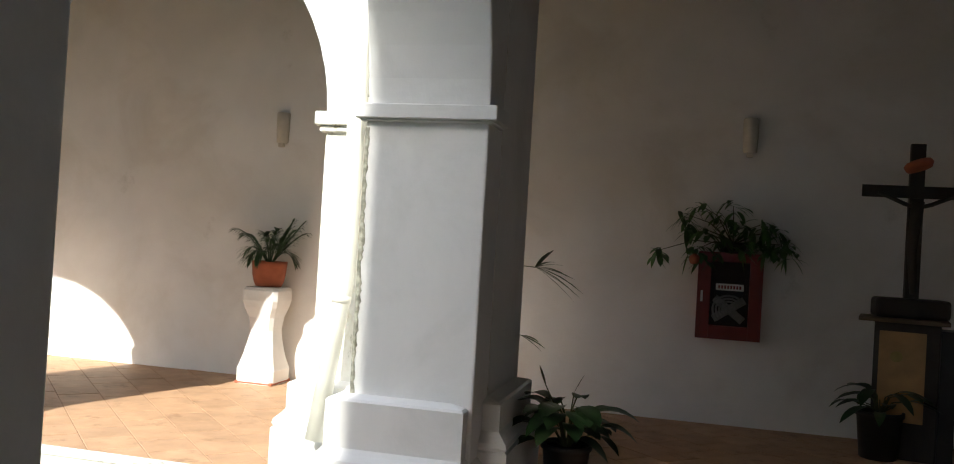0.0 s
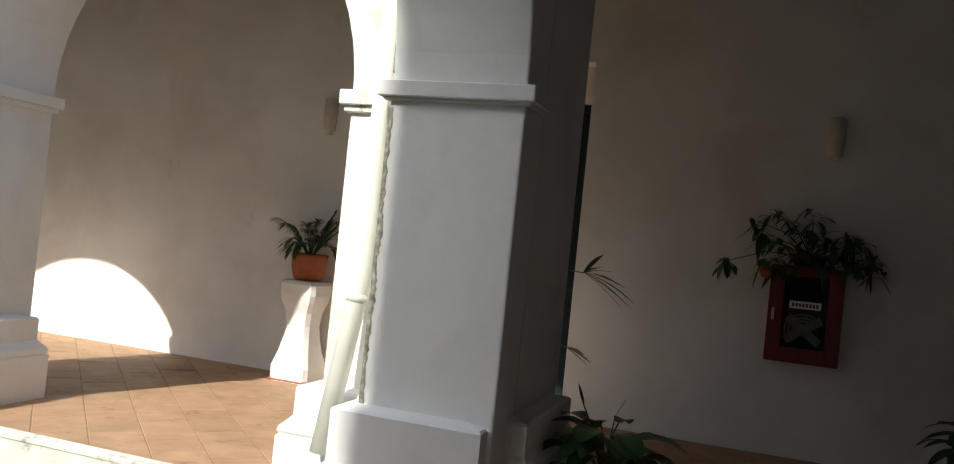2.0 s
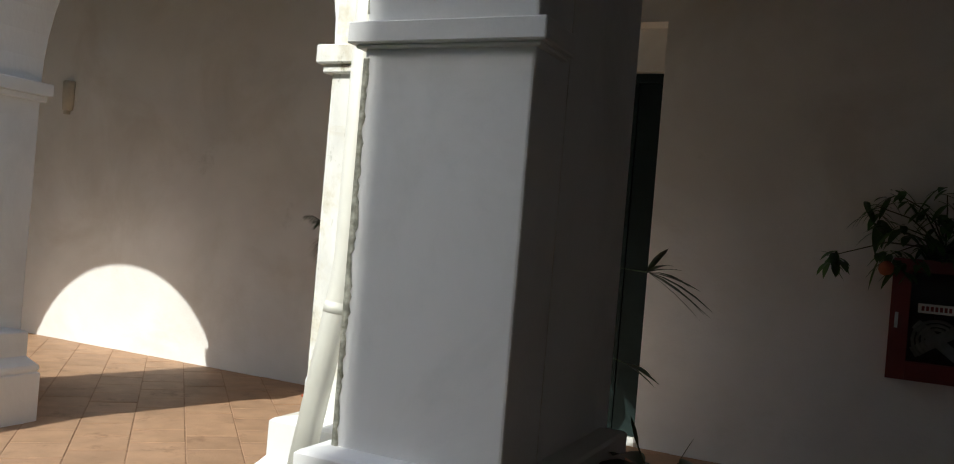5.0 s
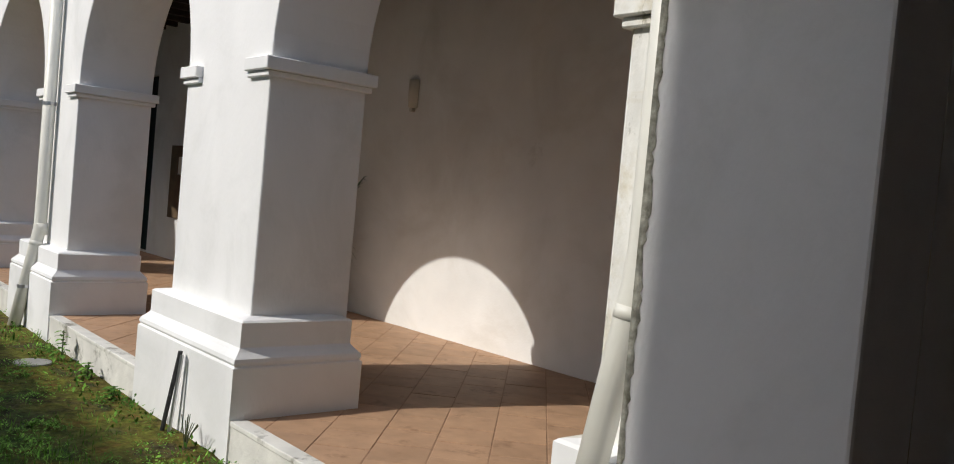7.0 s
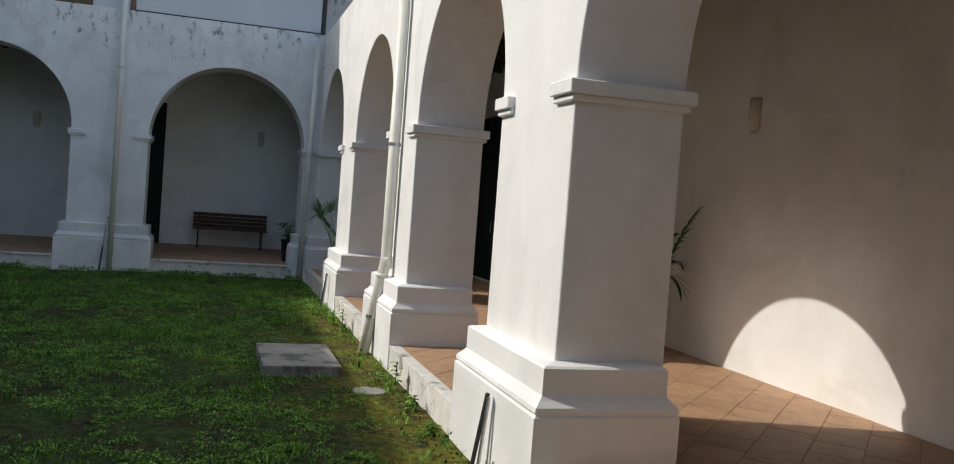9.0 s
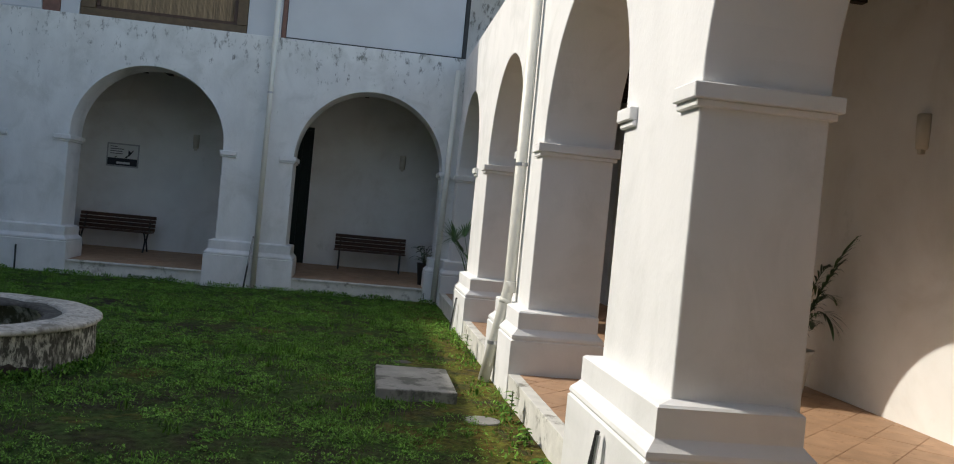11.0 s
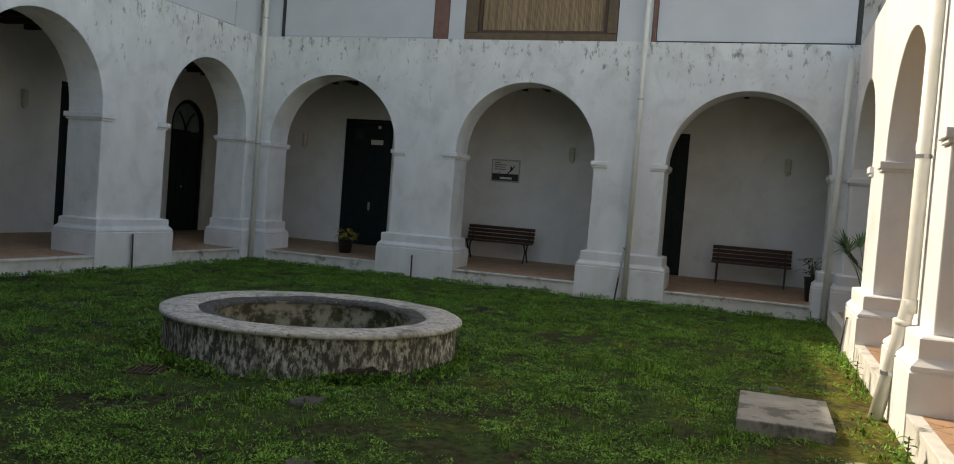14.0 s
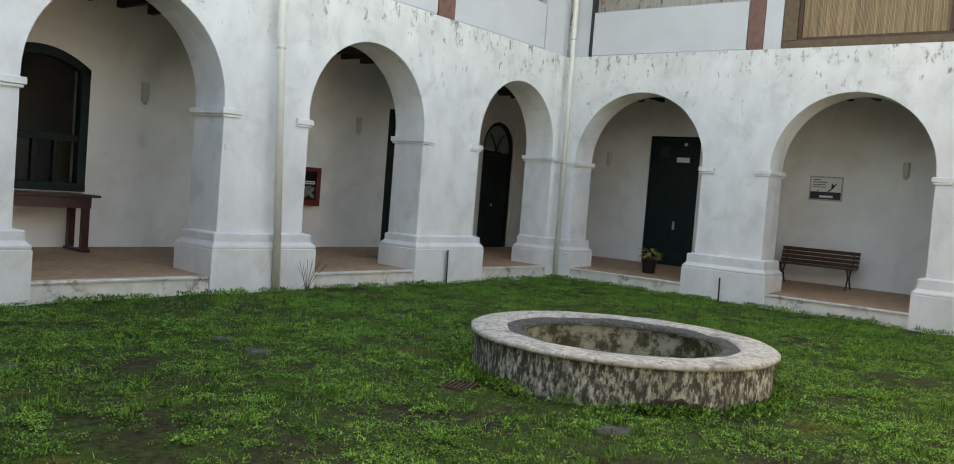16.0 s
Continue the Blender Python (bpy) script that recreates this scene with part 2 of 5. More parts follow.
def ground_material():
    m = bpy.data.materials.new("mossy_ground")
    m.use_nodes = True
    N, L = m.node_tree.nodes, m.node_tree.links
    b = N["Principled BSDF"]
    b.inputs["Roughness"].default_value = 0.95
    b.inputs["Specular IOR Level"].default_value = 0.15
    geo = N.new("ShaderNodeNewGeometry")

    def noise_ramp(scale, stops, detail=8):
        n = N.new("ShaderNodeTexNoise")
        n.inputs["Scale"].default_value, n.inputs["Detail"].default_value, n.inputs["Roughness"].default_value = scale, detail, 0.65
        L.new(geo.outputs["Position"], n.inputs[0])
        r = N.new("ShaderNodeValToRGB")
        while len(r.color_ramp.elements) < len(stops):
            r.color_ramp.elements.new(0.5)
        for e, (p, c) in zip(r.color_ramp.elements, stops):
            e.position, e.color = p, (*c, 1)
        L.new(n.outputs[0], r.inputs[0])
        return n, r
    _, a = noise_ramp(1.1, [(0.34, (0.042, 0.037, 0.027)), (0.44, (0.048, 0.050, 0.019)), (0.56, (0.045, 0.082, 0.018)), (0.66, (0.10, 0.085, 0.02))])
    n2, c = noise_ramp(14, [(0.32, (0.35, 0.35, 0.35)), (0.68, (1.5, 1.5, 1.5))])
    x = N.new("ShaderNodeVectorMath")
    x.operation = "MULTIPLY"
    L.new(a.outputs[0], x.inputs[0])
    L.new(c.outputs[0], x.inputs[1])
    # olive and rust moss on the damp soil beside the sunny ledge
    sx = N.new("ShaderNodeSeparateXYZ")
    L.new(geo.outputs["Position"], sx.inputs[0])
    n3, moss = noise_ramp(2.6, [(0.36, (0.06, 0.05, 0.03)), (0.46, (0.11, 0.085, 0.018)), (0.55, (0.12, 0.13, 0.02)), (0.66, (0.14, 0.08, 0.02))])
    edge_ = N.new("ShaderNodeMath")
    edge_.operation = "MULTIPLY_ADD"
    edge_.inputs[1].default_value = 2.4
    L.new(n3.outputs[0], edge_.inputs[0])
    L.new(sx.outputs[1], edge_.inputs[2])
    zone = N.new("ShaderNodeMapRange")
    zone.inputs[1].default_value, zone.inputs[2].default_value = 5.15, 5.85
    L.new(edge_.outputs[0], zone.inputs[0])
    mx = N.new("ShaderNodeMix")
    mx.data_type = "RGBA"
    L.new(zone.outputs[0], mx.inputs[0])
    L.new(x.outputs[0], mx.inputs[6])
    fine = N.new("ShaderNodeVectorMath")
    fine.operation = "MULTIPLY"
    L.new(moss.outputs[0], fine.inputs[0])
    L.new(c.outputs[0], fine.inputs[1])
    L.new(fine.outputs[0], mx.inputs[7])
    L.new(mx.outputs[2], b.inputs["Base Color"])
    bp = N.new("ShaderNodeBump")
    bp.inputs["Strength"].default_value, bp.inputs["Distance"].default_value = 1.0, 0.03
    L.new(n2.outputs[0], bp.inputs["Height"])
    L.new(bp.outputs[0], b.inputs["Normal"])
    return m


GROUND = ground_material()

# ---- building blocks ----
def mesh_of(name, bm, material, smooth=False):
    bm.normal_update()
    me = bpy.data.meshes.new(name)
    bm.to_mesh(me)
    bm.free()
    for m in material if isinstance(material, (list, tuple)) else [material]:
        me.materials.append(m)
    if smooth:
        me.polygons.foreach_set("use_smooth", [True] * len(me.polygons))
    return me


def part(name, bm, material, parent=None, label="", smooth=False):
    ob = new(name, mesh_of(name, bm, material, smooth))
    if parent:
        ob.parent = parent
    return tagged(ob, label)


def thing(name, m, label, category, group="", kind=""):
    ob = new(name)
    ob.empty_display_size = 0.1
    ob.matrix_basis = m
    return tagged(ob, label, category, group, kind)


def structure(name, bm, material, label, category="", smooth=False):
    return tagged(new(name, mesh_of(name, bm, material, smooth)), label, category or name.split("_")[0], "", "structure")


def box(bm, x0, x1, y0, y1, z0, z1, bevel=0.0):
    vs = [bm.verts.new((x, y, z)) for z in (z0, z1) for x, y in ((x0, y0), (x1, y0), (x1, y1), (x0, y1))]
    fs = [bm.faces.new([vs[i] for i in q]) for q in ((3, 2, 1, 0), (4, 5, 6, 7), (0, 1, 5, 4), (1, 2, 6, 5), (2, 3, 7, 6), (3, 0, 4, 7))]
    if bevel:
        bmesh.ops.bevel(bm, geom=list({e for f in fs for e in f.edges}), offset=bevel, segments=2, affect="EDGES", profile=0.5)
    return bm


def B(*a, bevel=0.0):
    return box(bmesh.new(), *a, bevel=bevel)


def rings(bm, loops, cap0=True, cap1=True):
    """Skin loops of points, all with the same count, one after another."""
    vs = [[bm.verts.new(p) for p in lp] for lp in loops]
    n = len(vs[0])
    for a, b in zip(vs, vs[1:]):
        for i in range(n):
            bm.faces.new((a[i], a[(i + 1) % n], b[(i + 1) % n], b[i]))
    if cap0:
        bm.faces.new(vs[0][::-1])
    if cap1:
        bm.faces.new(vs[-1])
    return bm


def lathe(profile, n=24, bm=None, cx=0, cy=0, cap0=True, cap1=True):
    bm = bm or bmesh.new()
    return rings(bm, [[(cx + r * math.cos(2 * math.pi * i / n), cy + r * math.sin(2 * math.pi * i / n), z) for i in range(n)] for r, z in profile], cap0, cap1)


def loft_rect(bm, x0, x1, y0, y1, profile):
    return rings(bm, [[(x0 - o, y0 - o, z), (x1 + o, y0 - o, z), (x1 + o, y1 + o, z), (x0 - o, y1 + o, z)] for o, z in profile])


def tube(bm, pts, r, n=8, r1=None):
    pts = [Vector(p) for p in pts]
    loops, a = [], None
    for i, p in enumerate(pts):
        d = (pts[min(i + 1, len(pts) - 1)] - pts[max(i - 1, 0)]).normalized()
        a = (d.orthogonal() if a is None else a - d * a.dot(d)).normalized()
        b = d.cross(a)
        rr = r if r1 is None else r + (r1 - r) * i / (len(pts) - 1)
        loops.append([p + rr * (math.cos(2 * math.pi * k / n) * a + math.sin(2 * math.pi * k / n) * b) for k in range(n)])
    return rings(bm, loops)


def leaf(bm, base, way, length, width, droop=0.3, fold=0.15, n=4):
    """One pointed leaf: a strip with a fold down its middle."""
    base, way = Vector(base), Vector(way).normalized()
    side = way.cross(Vector((0, 0, 1)))
    side = side.normalized() if side.length > 1e-3 else Vector((1, 0, 0))
    up = side.cross(way)
    rows = []
    for i in range(n + 1):
        s = i / n
        p = base + way * length * s - Vector((0, 0, 1)) * droop * length * s * s
        w = width * 0.5 * (math.sin(math.pi * min(1, 0.08 + s * 0.92)) ** 0.7) if i < n else 0.0005
        rows.append([bm.verts.new(p - side * w + up * fold * w), bm.verts.new(p), bm.verts.new(p + side * w + up * fold * w)])
    for a, b in zip(rows, rows[1:]):
        bm.faces.new((a[0], a[1], b[1], b[0]))
        bm.faces.new((a[1], a[2], b[2], b[1]))
    return bm


# ---- plan ----
FLOOR, SPRING, TOP = 0.262, 2.525, 4.865
XA, XA2, XB, YR, YC = -2.04, -1.305, -18.1, 5.07, -6.93
THICK = 0.72
YR_BACK, XB_BACK, YC_BACK, XA_BACK = 8.27, -21.3, -10.13, 2.7


def floor_rise(x, y):
    """The west and south galleries fall slightly towards the court."""
    return 0.025 * max(0.0, -17.95 - x, -6.77 - y)


SIDES = {
    "north": (lambda u, w, z: (u, YR + w, z)),
    "west": (lambda u, w, z: (XB - w, u, z)),
    "south": (lambda u, w, z: (u, YC - w, z)),
    "east": (lambda u, w, z: (XA + w, u, z)),
}
OPEN_NORTH = [(-5.35, -2.45), (-9.40, -6.67), (-13.42, -10.72), (-17.60, -14.75)]
OPEN_SOUTH = [(-17.74, -15.16), (-13.53, -10.86), (-9.30, -6.51), (-5.25, -2.45)]
OPEN_WEST = [(-6.56, -3.61), (-2.26, 0.56), (1.90, 4.79)]
CROWNS = {-17.74: 4.09, -13.53: 4.085, -9.30: 4.11, -5.25: 4.10, -6.56: 4.075, -2.26: 4.04, 1.90: 4.01}     # arch tops of the shaded sides, by opening
OPEN_EAST = [(1.385, 4.72), (-2.85, 0.22), (-6.5, -4.0)]


def arcade(name, at, u0, u1, openings, thick, material, label):
    """A wall pierced by round arches on piers."""
    bm = bmesh.new()
    openings = sorted(openings)
    springs = [CROWNS[a] - (b - a) / 2 if a in CROWNS else SPRING for a, b in openings]

    cols = []            # (u, lower z) along the wall, stepping through piers and arches
    edges = [u0] + [e for o in openings for e in o] + [u1]
    n = 28
    for k in range(0, len(edges), 2):
        cols.append((edges[k], edges[k + 1], None))
        if k + 2 < len(edges):
            cols.append((edges[k + 1], edges[k + 2], "arch"))
    for c_, (a, b, kind) in enumerate(cols):
        spring = springs[min(c_ // 2, len(springs) - 1)]
        before = springs[max(c_ // 2 - 1, 0)]
        if kind is None:
            lo = [(a, -0.12), (b, -0.12)]
        else:
            r, c = (b - a) / 2, (a + b) / 2
            lo = [(c - r * math.cos(math.pi * i / n), spring + r * math.sin(math.pi * i / n)) for i in range(n + 1)]
            # jambs of the opening
            for u in (a, b):
                bm.faces.new([bm.verts.new(at(u, w, z)) for w, z in ((0, -0.12), (thick, -0.12), (thick, spring), (0, spring))])
        for (ua, za), (ub, zb) in zip(lo, lo[1:]):
            for w in (0, thick):
                if kind is None:
                    bm.faces.new([bm.verts.new(at(u, w, z)) for u, z in ((ua, za), (ub, za), (ub, spring), (ub, TOP), (ua, TOP), (ua, before))])
                else:
                    bm.faces.new([bm.verts.new(at(u, w, z)) for u, z in ((ua, za), (ub, zb), (ub, TOP), (ua, TOP))])
            if kind:
                bm.faces.new([bm.verts.new(at(u, w, z)) for u, w, z in ((ua, 0, za), (ub, 0, zb), (ub, thick, zb), (ua, thick, za))])
            bm.faces.new([bm.verts.new(at(u, w, TOP)) for u, w in ((ua, 0), (ub, 0), (ub, thick), (ua, thick))])
    for u in (u0, u1):
        bm.faces.new([bm.verts.new(at(u, w, z)) for w, z in ((0, -0.12), (thick, -0.12), (thick, TOP), (0, TOP))])
    bmesh.ops.remove_doubles(bm, verts=bm.verts, dist=0.0005)
    bmesh.ops.recalc_face_normals(bm, faces=bm.faces)
    worn = [e for e in bm.edges if len(e.link_faces) == 2 and e.calc_face_angle() > 1.0]
    bmesh.ops.bevel(bm, geom=worn, offset=0.012, segments=2, affect="EDGES", profile=0.5, clamp_overlap=True)
    return structure(name, bm, material, label, "wall")


BASE = [(0.17, -0.1), (0.17, 0.585), (0.155, 0.597), (0.165, 0.615), (0.16, 0.64), (0.125, 0.675), (0.105, 0.70), (0.105, 0.855), (0.09, 0.868), (0.0, 0.885)]


def pier_base(at, a, b, parent, thick, w0=0.0, material=None, name="plinth", low=0.0):
    (xa, ya, _), (xb, yb, _) = at(a, w0, 0), at(b, thick - 0.13, 0)
    prof = [(o, z - low if 0.58 < z < 0.71 else z) for o, z in BASE]
    bm = loft_rect(bmesh.new(), min(xa, xb), max(xa, xb), min(ya, yb), max(ya, yb), prof)
    corners = [e for e in bm.edges if len(e.link_faces) == 2 and abs(e.verts[0].co.z - e.verts[1].co.z) > 0.004 and e.calc_face_angle() > 1.0]
    bmesh.ops.bevel(bm, geom=corners, offset=0.012, segments=2, affect="EDGES", profile=0.5)
    ob = part(name, bm, material or parent.data.materials[0], parent)
    if material:             # mould on the court side alone
        ob.data.materials.append(parent.data.materials[0])
        for f in ob.data.polygons:
            f.material_index = int(f.center.x > -1.9 or f.center.y > 5.5)
    return ob


def capital(at, u, side, parent, thick, ret=0.27, material=None, lift=0.0, out=1.0, under=0.04):
    """The springing band on one jamb (side: which way the opening lies), returned a hand's breadth on both faces."""
    bm = bmesh.new()
    for o, z0, z1 in ((0.03, 2.445 - under, 2.445), (0.055, 2.445, 2.53)):
        s = side
        plan = [(u + s * o * out, -o), (u + s * o * out, thick + o), (u - s * ret, thick + o), (u - s * ret, thick - 0.02), (u - s * 0.02, thick - 0.02),
                (u - s * 0.02, 0.02), (u - s * ret, 0.02), (u - s * ret, -o)]
        lo, hi = [[bm.verts.new(at(p, w, z + lift)) for p, w in plan] for z in (z0, z1)]
        n = len(plan)
        for i in range(n):
            bm.faces.new((lo[i], lo[(i + 1) % n], hi[(i + 1) % n], hi[i]))
        bm.faces.new(lo)
        bm.faces.new(hi)
    bmesh.ops.recalc_face_normals(bm, faces=bm.faces)
    bmesh.ops.bevel(bm, geom=list(bm.edges), offset=0.006, segments=1, affect="EDGES")
    return part("capital", bm, material or parent.data.materials[0], parent)


wall_north = arcade("wall_north", SIDES["north"], XB - THICK, XA2, OPEN_NORTH, THICK, SUNNY, "sunlit white plastered arcade wall with round arches on piers")
wall_west = arcade("wall_west", SIDES["west"], YC, YR, OPEN_WEST, THICK, WEATHERED, "white plastered arcade wall with dark weather streaks")
wall_south = arcade("wall_south", SIDES["south"], XB - THICK, XA2, OPEN_SOUTH, THICK, WEATHERED, "white plastered arcade wall stained dark along its top")
wall_east = arcade("wall_east", SIDES["east"], YC, YR, OPEN_EAST, XA2 - XA - 0.003, SUNNY, "white plastered arcade wall in shade")
wall_north.data.materials.append(MOULDY)
for f in wall_north.data.polygons:
    if f.center.x > -2.46 and f.center.y < YR + 0.01 and f.center.z < 2.6:
        f.material_index = 1
for wall, key, opens, lim in ((wall_north, "north", OPEN_NORTH, (XB - THICK, XA2)), (wall_west, "west", OPEN_WEST, (YC, YR)),
                              (wall_south, "south", OPEN_SOUTH, (XB - THICK, XA2)), (wall_east, "east", OPEN_EAST, (YC, YR))):
    at, th = SIDES[key], THICK if key != "east" else XA2 - XA - 0.003
    for a, b in opens:
        up = {"west": 0.06, "south": 0.12}.get(key, 0.0)
        capital(at, a, 1, wall, th, lift=up)
        capital(at, b, -1, wall, th, lift=0.03 if key in ("north", "east") and b in (-2.45, 4.72) else up, material=MOULDY if key == "north" and b == -2.45 else None, out=0.3 if b == -6.67 else 1.0, under=0.015 if key == "east" else 0.04)
    ends = sorted(opens)
    for (_, a), (b, _) in zip(ends, ends[1:]):
        pier_base(at, a, b, wall, th, low=-0.05 if key == "south" else 0.0)
    pier_base(at, lim[0] + (0.003 if key in ("west", "east") else 0), ends[0][0], wall, th)
    pier_base(at, ends[-1][1], lim[1] - (0.003 if key in ("west", "east") else 0), wall, th + (0.24 if key == "north" else 0), material=MOULDY if key == "north" else None,
              low=0.11 if key == "east" else 0.0)
part("pilaster", B(-2.43, XA2 - 0.003, YR + THICK + 0.001, YR + THICK + 0.24, -0.1, 4.44, bevel=0.012), SUNNY, wall_north)

# mould creeping over the court edge of the near pier
random.seed(21)
bm = bmesh.new()
rows = []
z = 0.87
while z < 2.43:
    w = 0.014 + 0.024 * abs(noise.noise(Vector((z * 3.1, 2, 0)))) + random.uniform(0, 0.014)
    rows.append([bm.verts.new((XA - 0.002, 4.716, z)), bm.verts.new((XA + w * 0.6, 4.7145, z)), bm.verts.new((XA + w, 4.7175, z)), bm.verts.new((XA - 0.003, 4.76, z))])
    z += 0.021
for a, b in zip(rows, rows[1:]):
    bm.faces.new((a[0], a[1], b[1], b[0]))
    bm.faces.new((a[1], a[2], b[2], b[1]))
    bm.faces.new((a[3], a[0], b[0], b[3]))
part("mould_crust", bm, MOULD, wall_east, "rough grey-green mould crust")
bm = bmesh.new()
rows = []
z = 2.60
while z < 3.6:
    w = 0.03 + 0.05 * abs(noise.noise(Vector((z * 2.3, 7, 0)))) + random.uniform(0, 0.02) - 0.03 * (z - 2.6)
    rows.append([bm.verts.new((XA - 0.002, 4.716, z)), bm.verts.new((XA + w, 4.7172, z))])
    z += 0.021
for a, b in zip(rows, rows[1:]):
    bm.faces.new((a[0], a[1], b[1], b[0]))
part("mould_crust", bm, MOULD, wall_east, "rough grey-green mould crust")

# back walls of the galleries, with door and window openings through them
def back_wall(name, along, fixed, sgn, u0, u1, holes, label, ztop=4.45, thick=0.5, material=None):
    """A wall along x or y at a fixed place; holes are (ua, ub, z0, z1)."""
    bm = bmesh.new()
    us = sorted({u0, u1, *[h[0] for h in holes], *[h[1] for h in holes]})
    f0, f1 = sorted((fixed, fixed + sgn * thick))
    for a, b in zip(us, us[1:]):
        hs = [h for h in holes if h[0] <= a + 1e-6 and h[1] >= b - 1e-6]
        spans = [(-0.1, ztop)] if not hs else [(-0.1, hs[0][2]), (hs[0][3], ztop)]
        for z0, z1 in spans:
            if z1 - z0 > 0.01:
                if along == "x":
                    box(bm, a, b, f0, f1, z0, z1)
                else:
                    box(bm, f0, f1, a, b, z0, z1)
    bmesh.ops.remove_doubles(bm, verts=bm.verts, dist=0.0005)
    return structure(name, bm, material or PLASTER, label, "wall")


DOOR_R = (-3.05, -1.75, FLOOR, 3.48)
back_wall("wall_north_back", "x", YR_BACK, 1, XB_BACK - 0.5, XA_BACK, [DOOR_R, (-17.8, -16.1, FLOOR, 3.5)], "warm white plastered gallery wall")
back_wall("wall_west_back", "y", XB_BACK, -1, YC_BACK, YR_BACK, [(-6.42, -5.10, FLOOR, 3.47), (0.85, 2.03, FLOOR, 3.49)], "white plastered gallery wall in shade")
back_wall("wall_south_back", "x", YC_BACK, -1, XB_BACK - 0.5, XA_BACK, [(-20.76, -19.32, FLOOR, 3.66), (-17.1, -15.87, FLOOR, 3.46), (-12.2, -10.95, FLOOR, 3.45), (-8.98, -7.35, 1.24, 3.5)], "white plastered gallery wall with doors and a window")
back_wall("wall_east_back", "y", XA_BACK, 1, YC_BACK, YR_BACK, [], "plain white gallery wall in shade")

# ground and gallery floors
bm = bmesh.new()
n = 60
gx0, gx1, gy0, gy1 = -18.3, -1.8, -7.1, 5.2
grid = [[bm.verts.new((gx0 + (gx1 - gx0) * i / n, gy0 + (gy1 - gy0) * j / n,
         0.035 * noise.noise(Vector((i * 0.21, j * 0.17, 0))) + 0.018 * noise.noise(Vector((i * 0.8, j * 0.7, 3))))) for j in range(n + 1)] for i in range(n + 1)]
for i in range(n):
    for j in range(n):
        bm.faces.new((grid[i][j], grid[i + 1][j], grid[i + 1][j + 1], grid[i][j + 1]))
structure("ground", bm, GROUND, "uneven mossy courtyard ground under weeds", "ground", True)
bm = B(-400, 400, -400, 400, -1.2, -0.6)
structure("ground_outer", bm, GROUND, "plain ground beyond the building", "ground")

FLOORS = [("floor_north", XB_BACK, XA_BACK, 4.912, YR_BACK), ("floor_south", XB_BACK, XA_BACK, YC_BACK, -6.80),
          ("floor_west", XB_BACK, -17.97, -6.80, 4.912), ("floor_east", -2.225, XA_BACK, -6.80, 4.912)]
floors = {}
for nm, x0, x1, y0, y1 in FLOORS:
    floors[nm] = structure(nm, B(x0, x1, y0, y1, -0.12, FLOOR - 0.004), [LEDGE, MORTAR], "raised gallery floor bed with a stained plaster edge", "floor")
    floors[nm].data.polygons[1].material_index = 1
    for v in floors[nm].data.vertices:
        if v.co.z > 0:
            v.co.z += {"floor_west": floor_rise(v.co.x, 0), "floor_south": floor_rise(0, v.co.y)}.get(nm, 0.0)

# ceilings
for nm, x0, x1, y0, y1, ax in (("ceiling_north", XB_BACK, XA_BACK, YR + THICK, YR_BACK, "x"), ("ceiling_south", XB_BACK, XA_BACK, YC_BACK, YC - THICK, "x"),
                               ("ceiling_west", XB_BACK, XB - THICK, YC - THICK, YR + THICK, "y"), ("ceiling_east", XA2, XA_BACK, YC - THICK, YR + THICK, "y")):
    bm = B(x0, x1, y0, y1, 4.45, 4.6)
    k = (x0 if ax == "x" else y0) + 0.3
    while k < (x1 if ax == "x" else y1) - 0.2:
        (box(bm, k, k + 0.1, y0, y1, 4.3, 4.449) if ax == "x" else box(bm, x0, x1, k, k + 0.1, 4.3, 4.449))
        k += 0.55
    structure(nm, bm, CEILING, "dark timber beamed ceiling", "ceiling")


# ---- upper storey ----
UP = 9.37
structure("wall_upper_south", B(XB_BACK, XA_BACK, YC_BACK - 0.5, YC_BACK, 4.62, UP - 0.2), WEATHERED, "white upper gallery wall in shade", "wall")
structure("wall_upper_west", B(XB_BACK - 0.5, XB_BACK, YC_BACK, YR_BACK, 4.62, UP - 0.2), WEATHERED, "white upper gallery wall in shade", "wall")
structure("roof_south", B(XB_BACK - 0.6, XA_BACK, -13, -6.4, UP - 0.15, UP), POT, "clay tile roof over the upper gallery", "roof")
structure("roof_west", B(XB_BACK - 0.6, -17.6, -6.4, YR_BACK, UP - 0.15, UP), POT, "clay tile roof over the upper gallery", "roof")
# unseen block, added so its vertical shadow edge falls on the near pier
structure("wall_tower", B(-6.33, XA_BACK + 3, -16, -10.64, -0.6, 19), WEATHERED, "plain tall block, added unseen to shade the near pier", "wall")
structure("roof_north", B(XB_BACK, XA_BACK + 0.5, YR + 0.4, YR_BACK + 0.5, 4.87, 5.0), MORTAR, "flat clay tile roof over the gallery", "roof")
structure("roof_east", B(XA + 0.3, XA_BACK + 0.5, YC, YR + 0.39, 4.87, 5.0), MORTAR, "flat clay tile roof over the gallery", "roof")
structure("floor_upper_west", B(XB_BACK, XB - 0.4, YC_BACK, YR, 4.62, 4.75), MORTAR, "upper gallery floor", "floor")
structure("floor_upper_south", B(XB_BACK, XA_BACK, YC_BACK, YC - 0.4, 4.62, 4.75), MORTAR, "upper gallery floor", "floor")

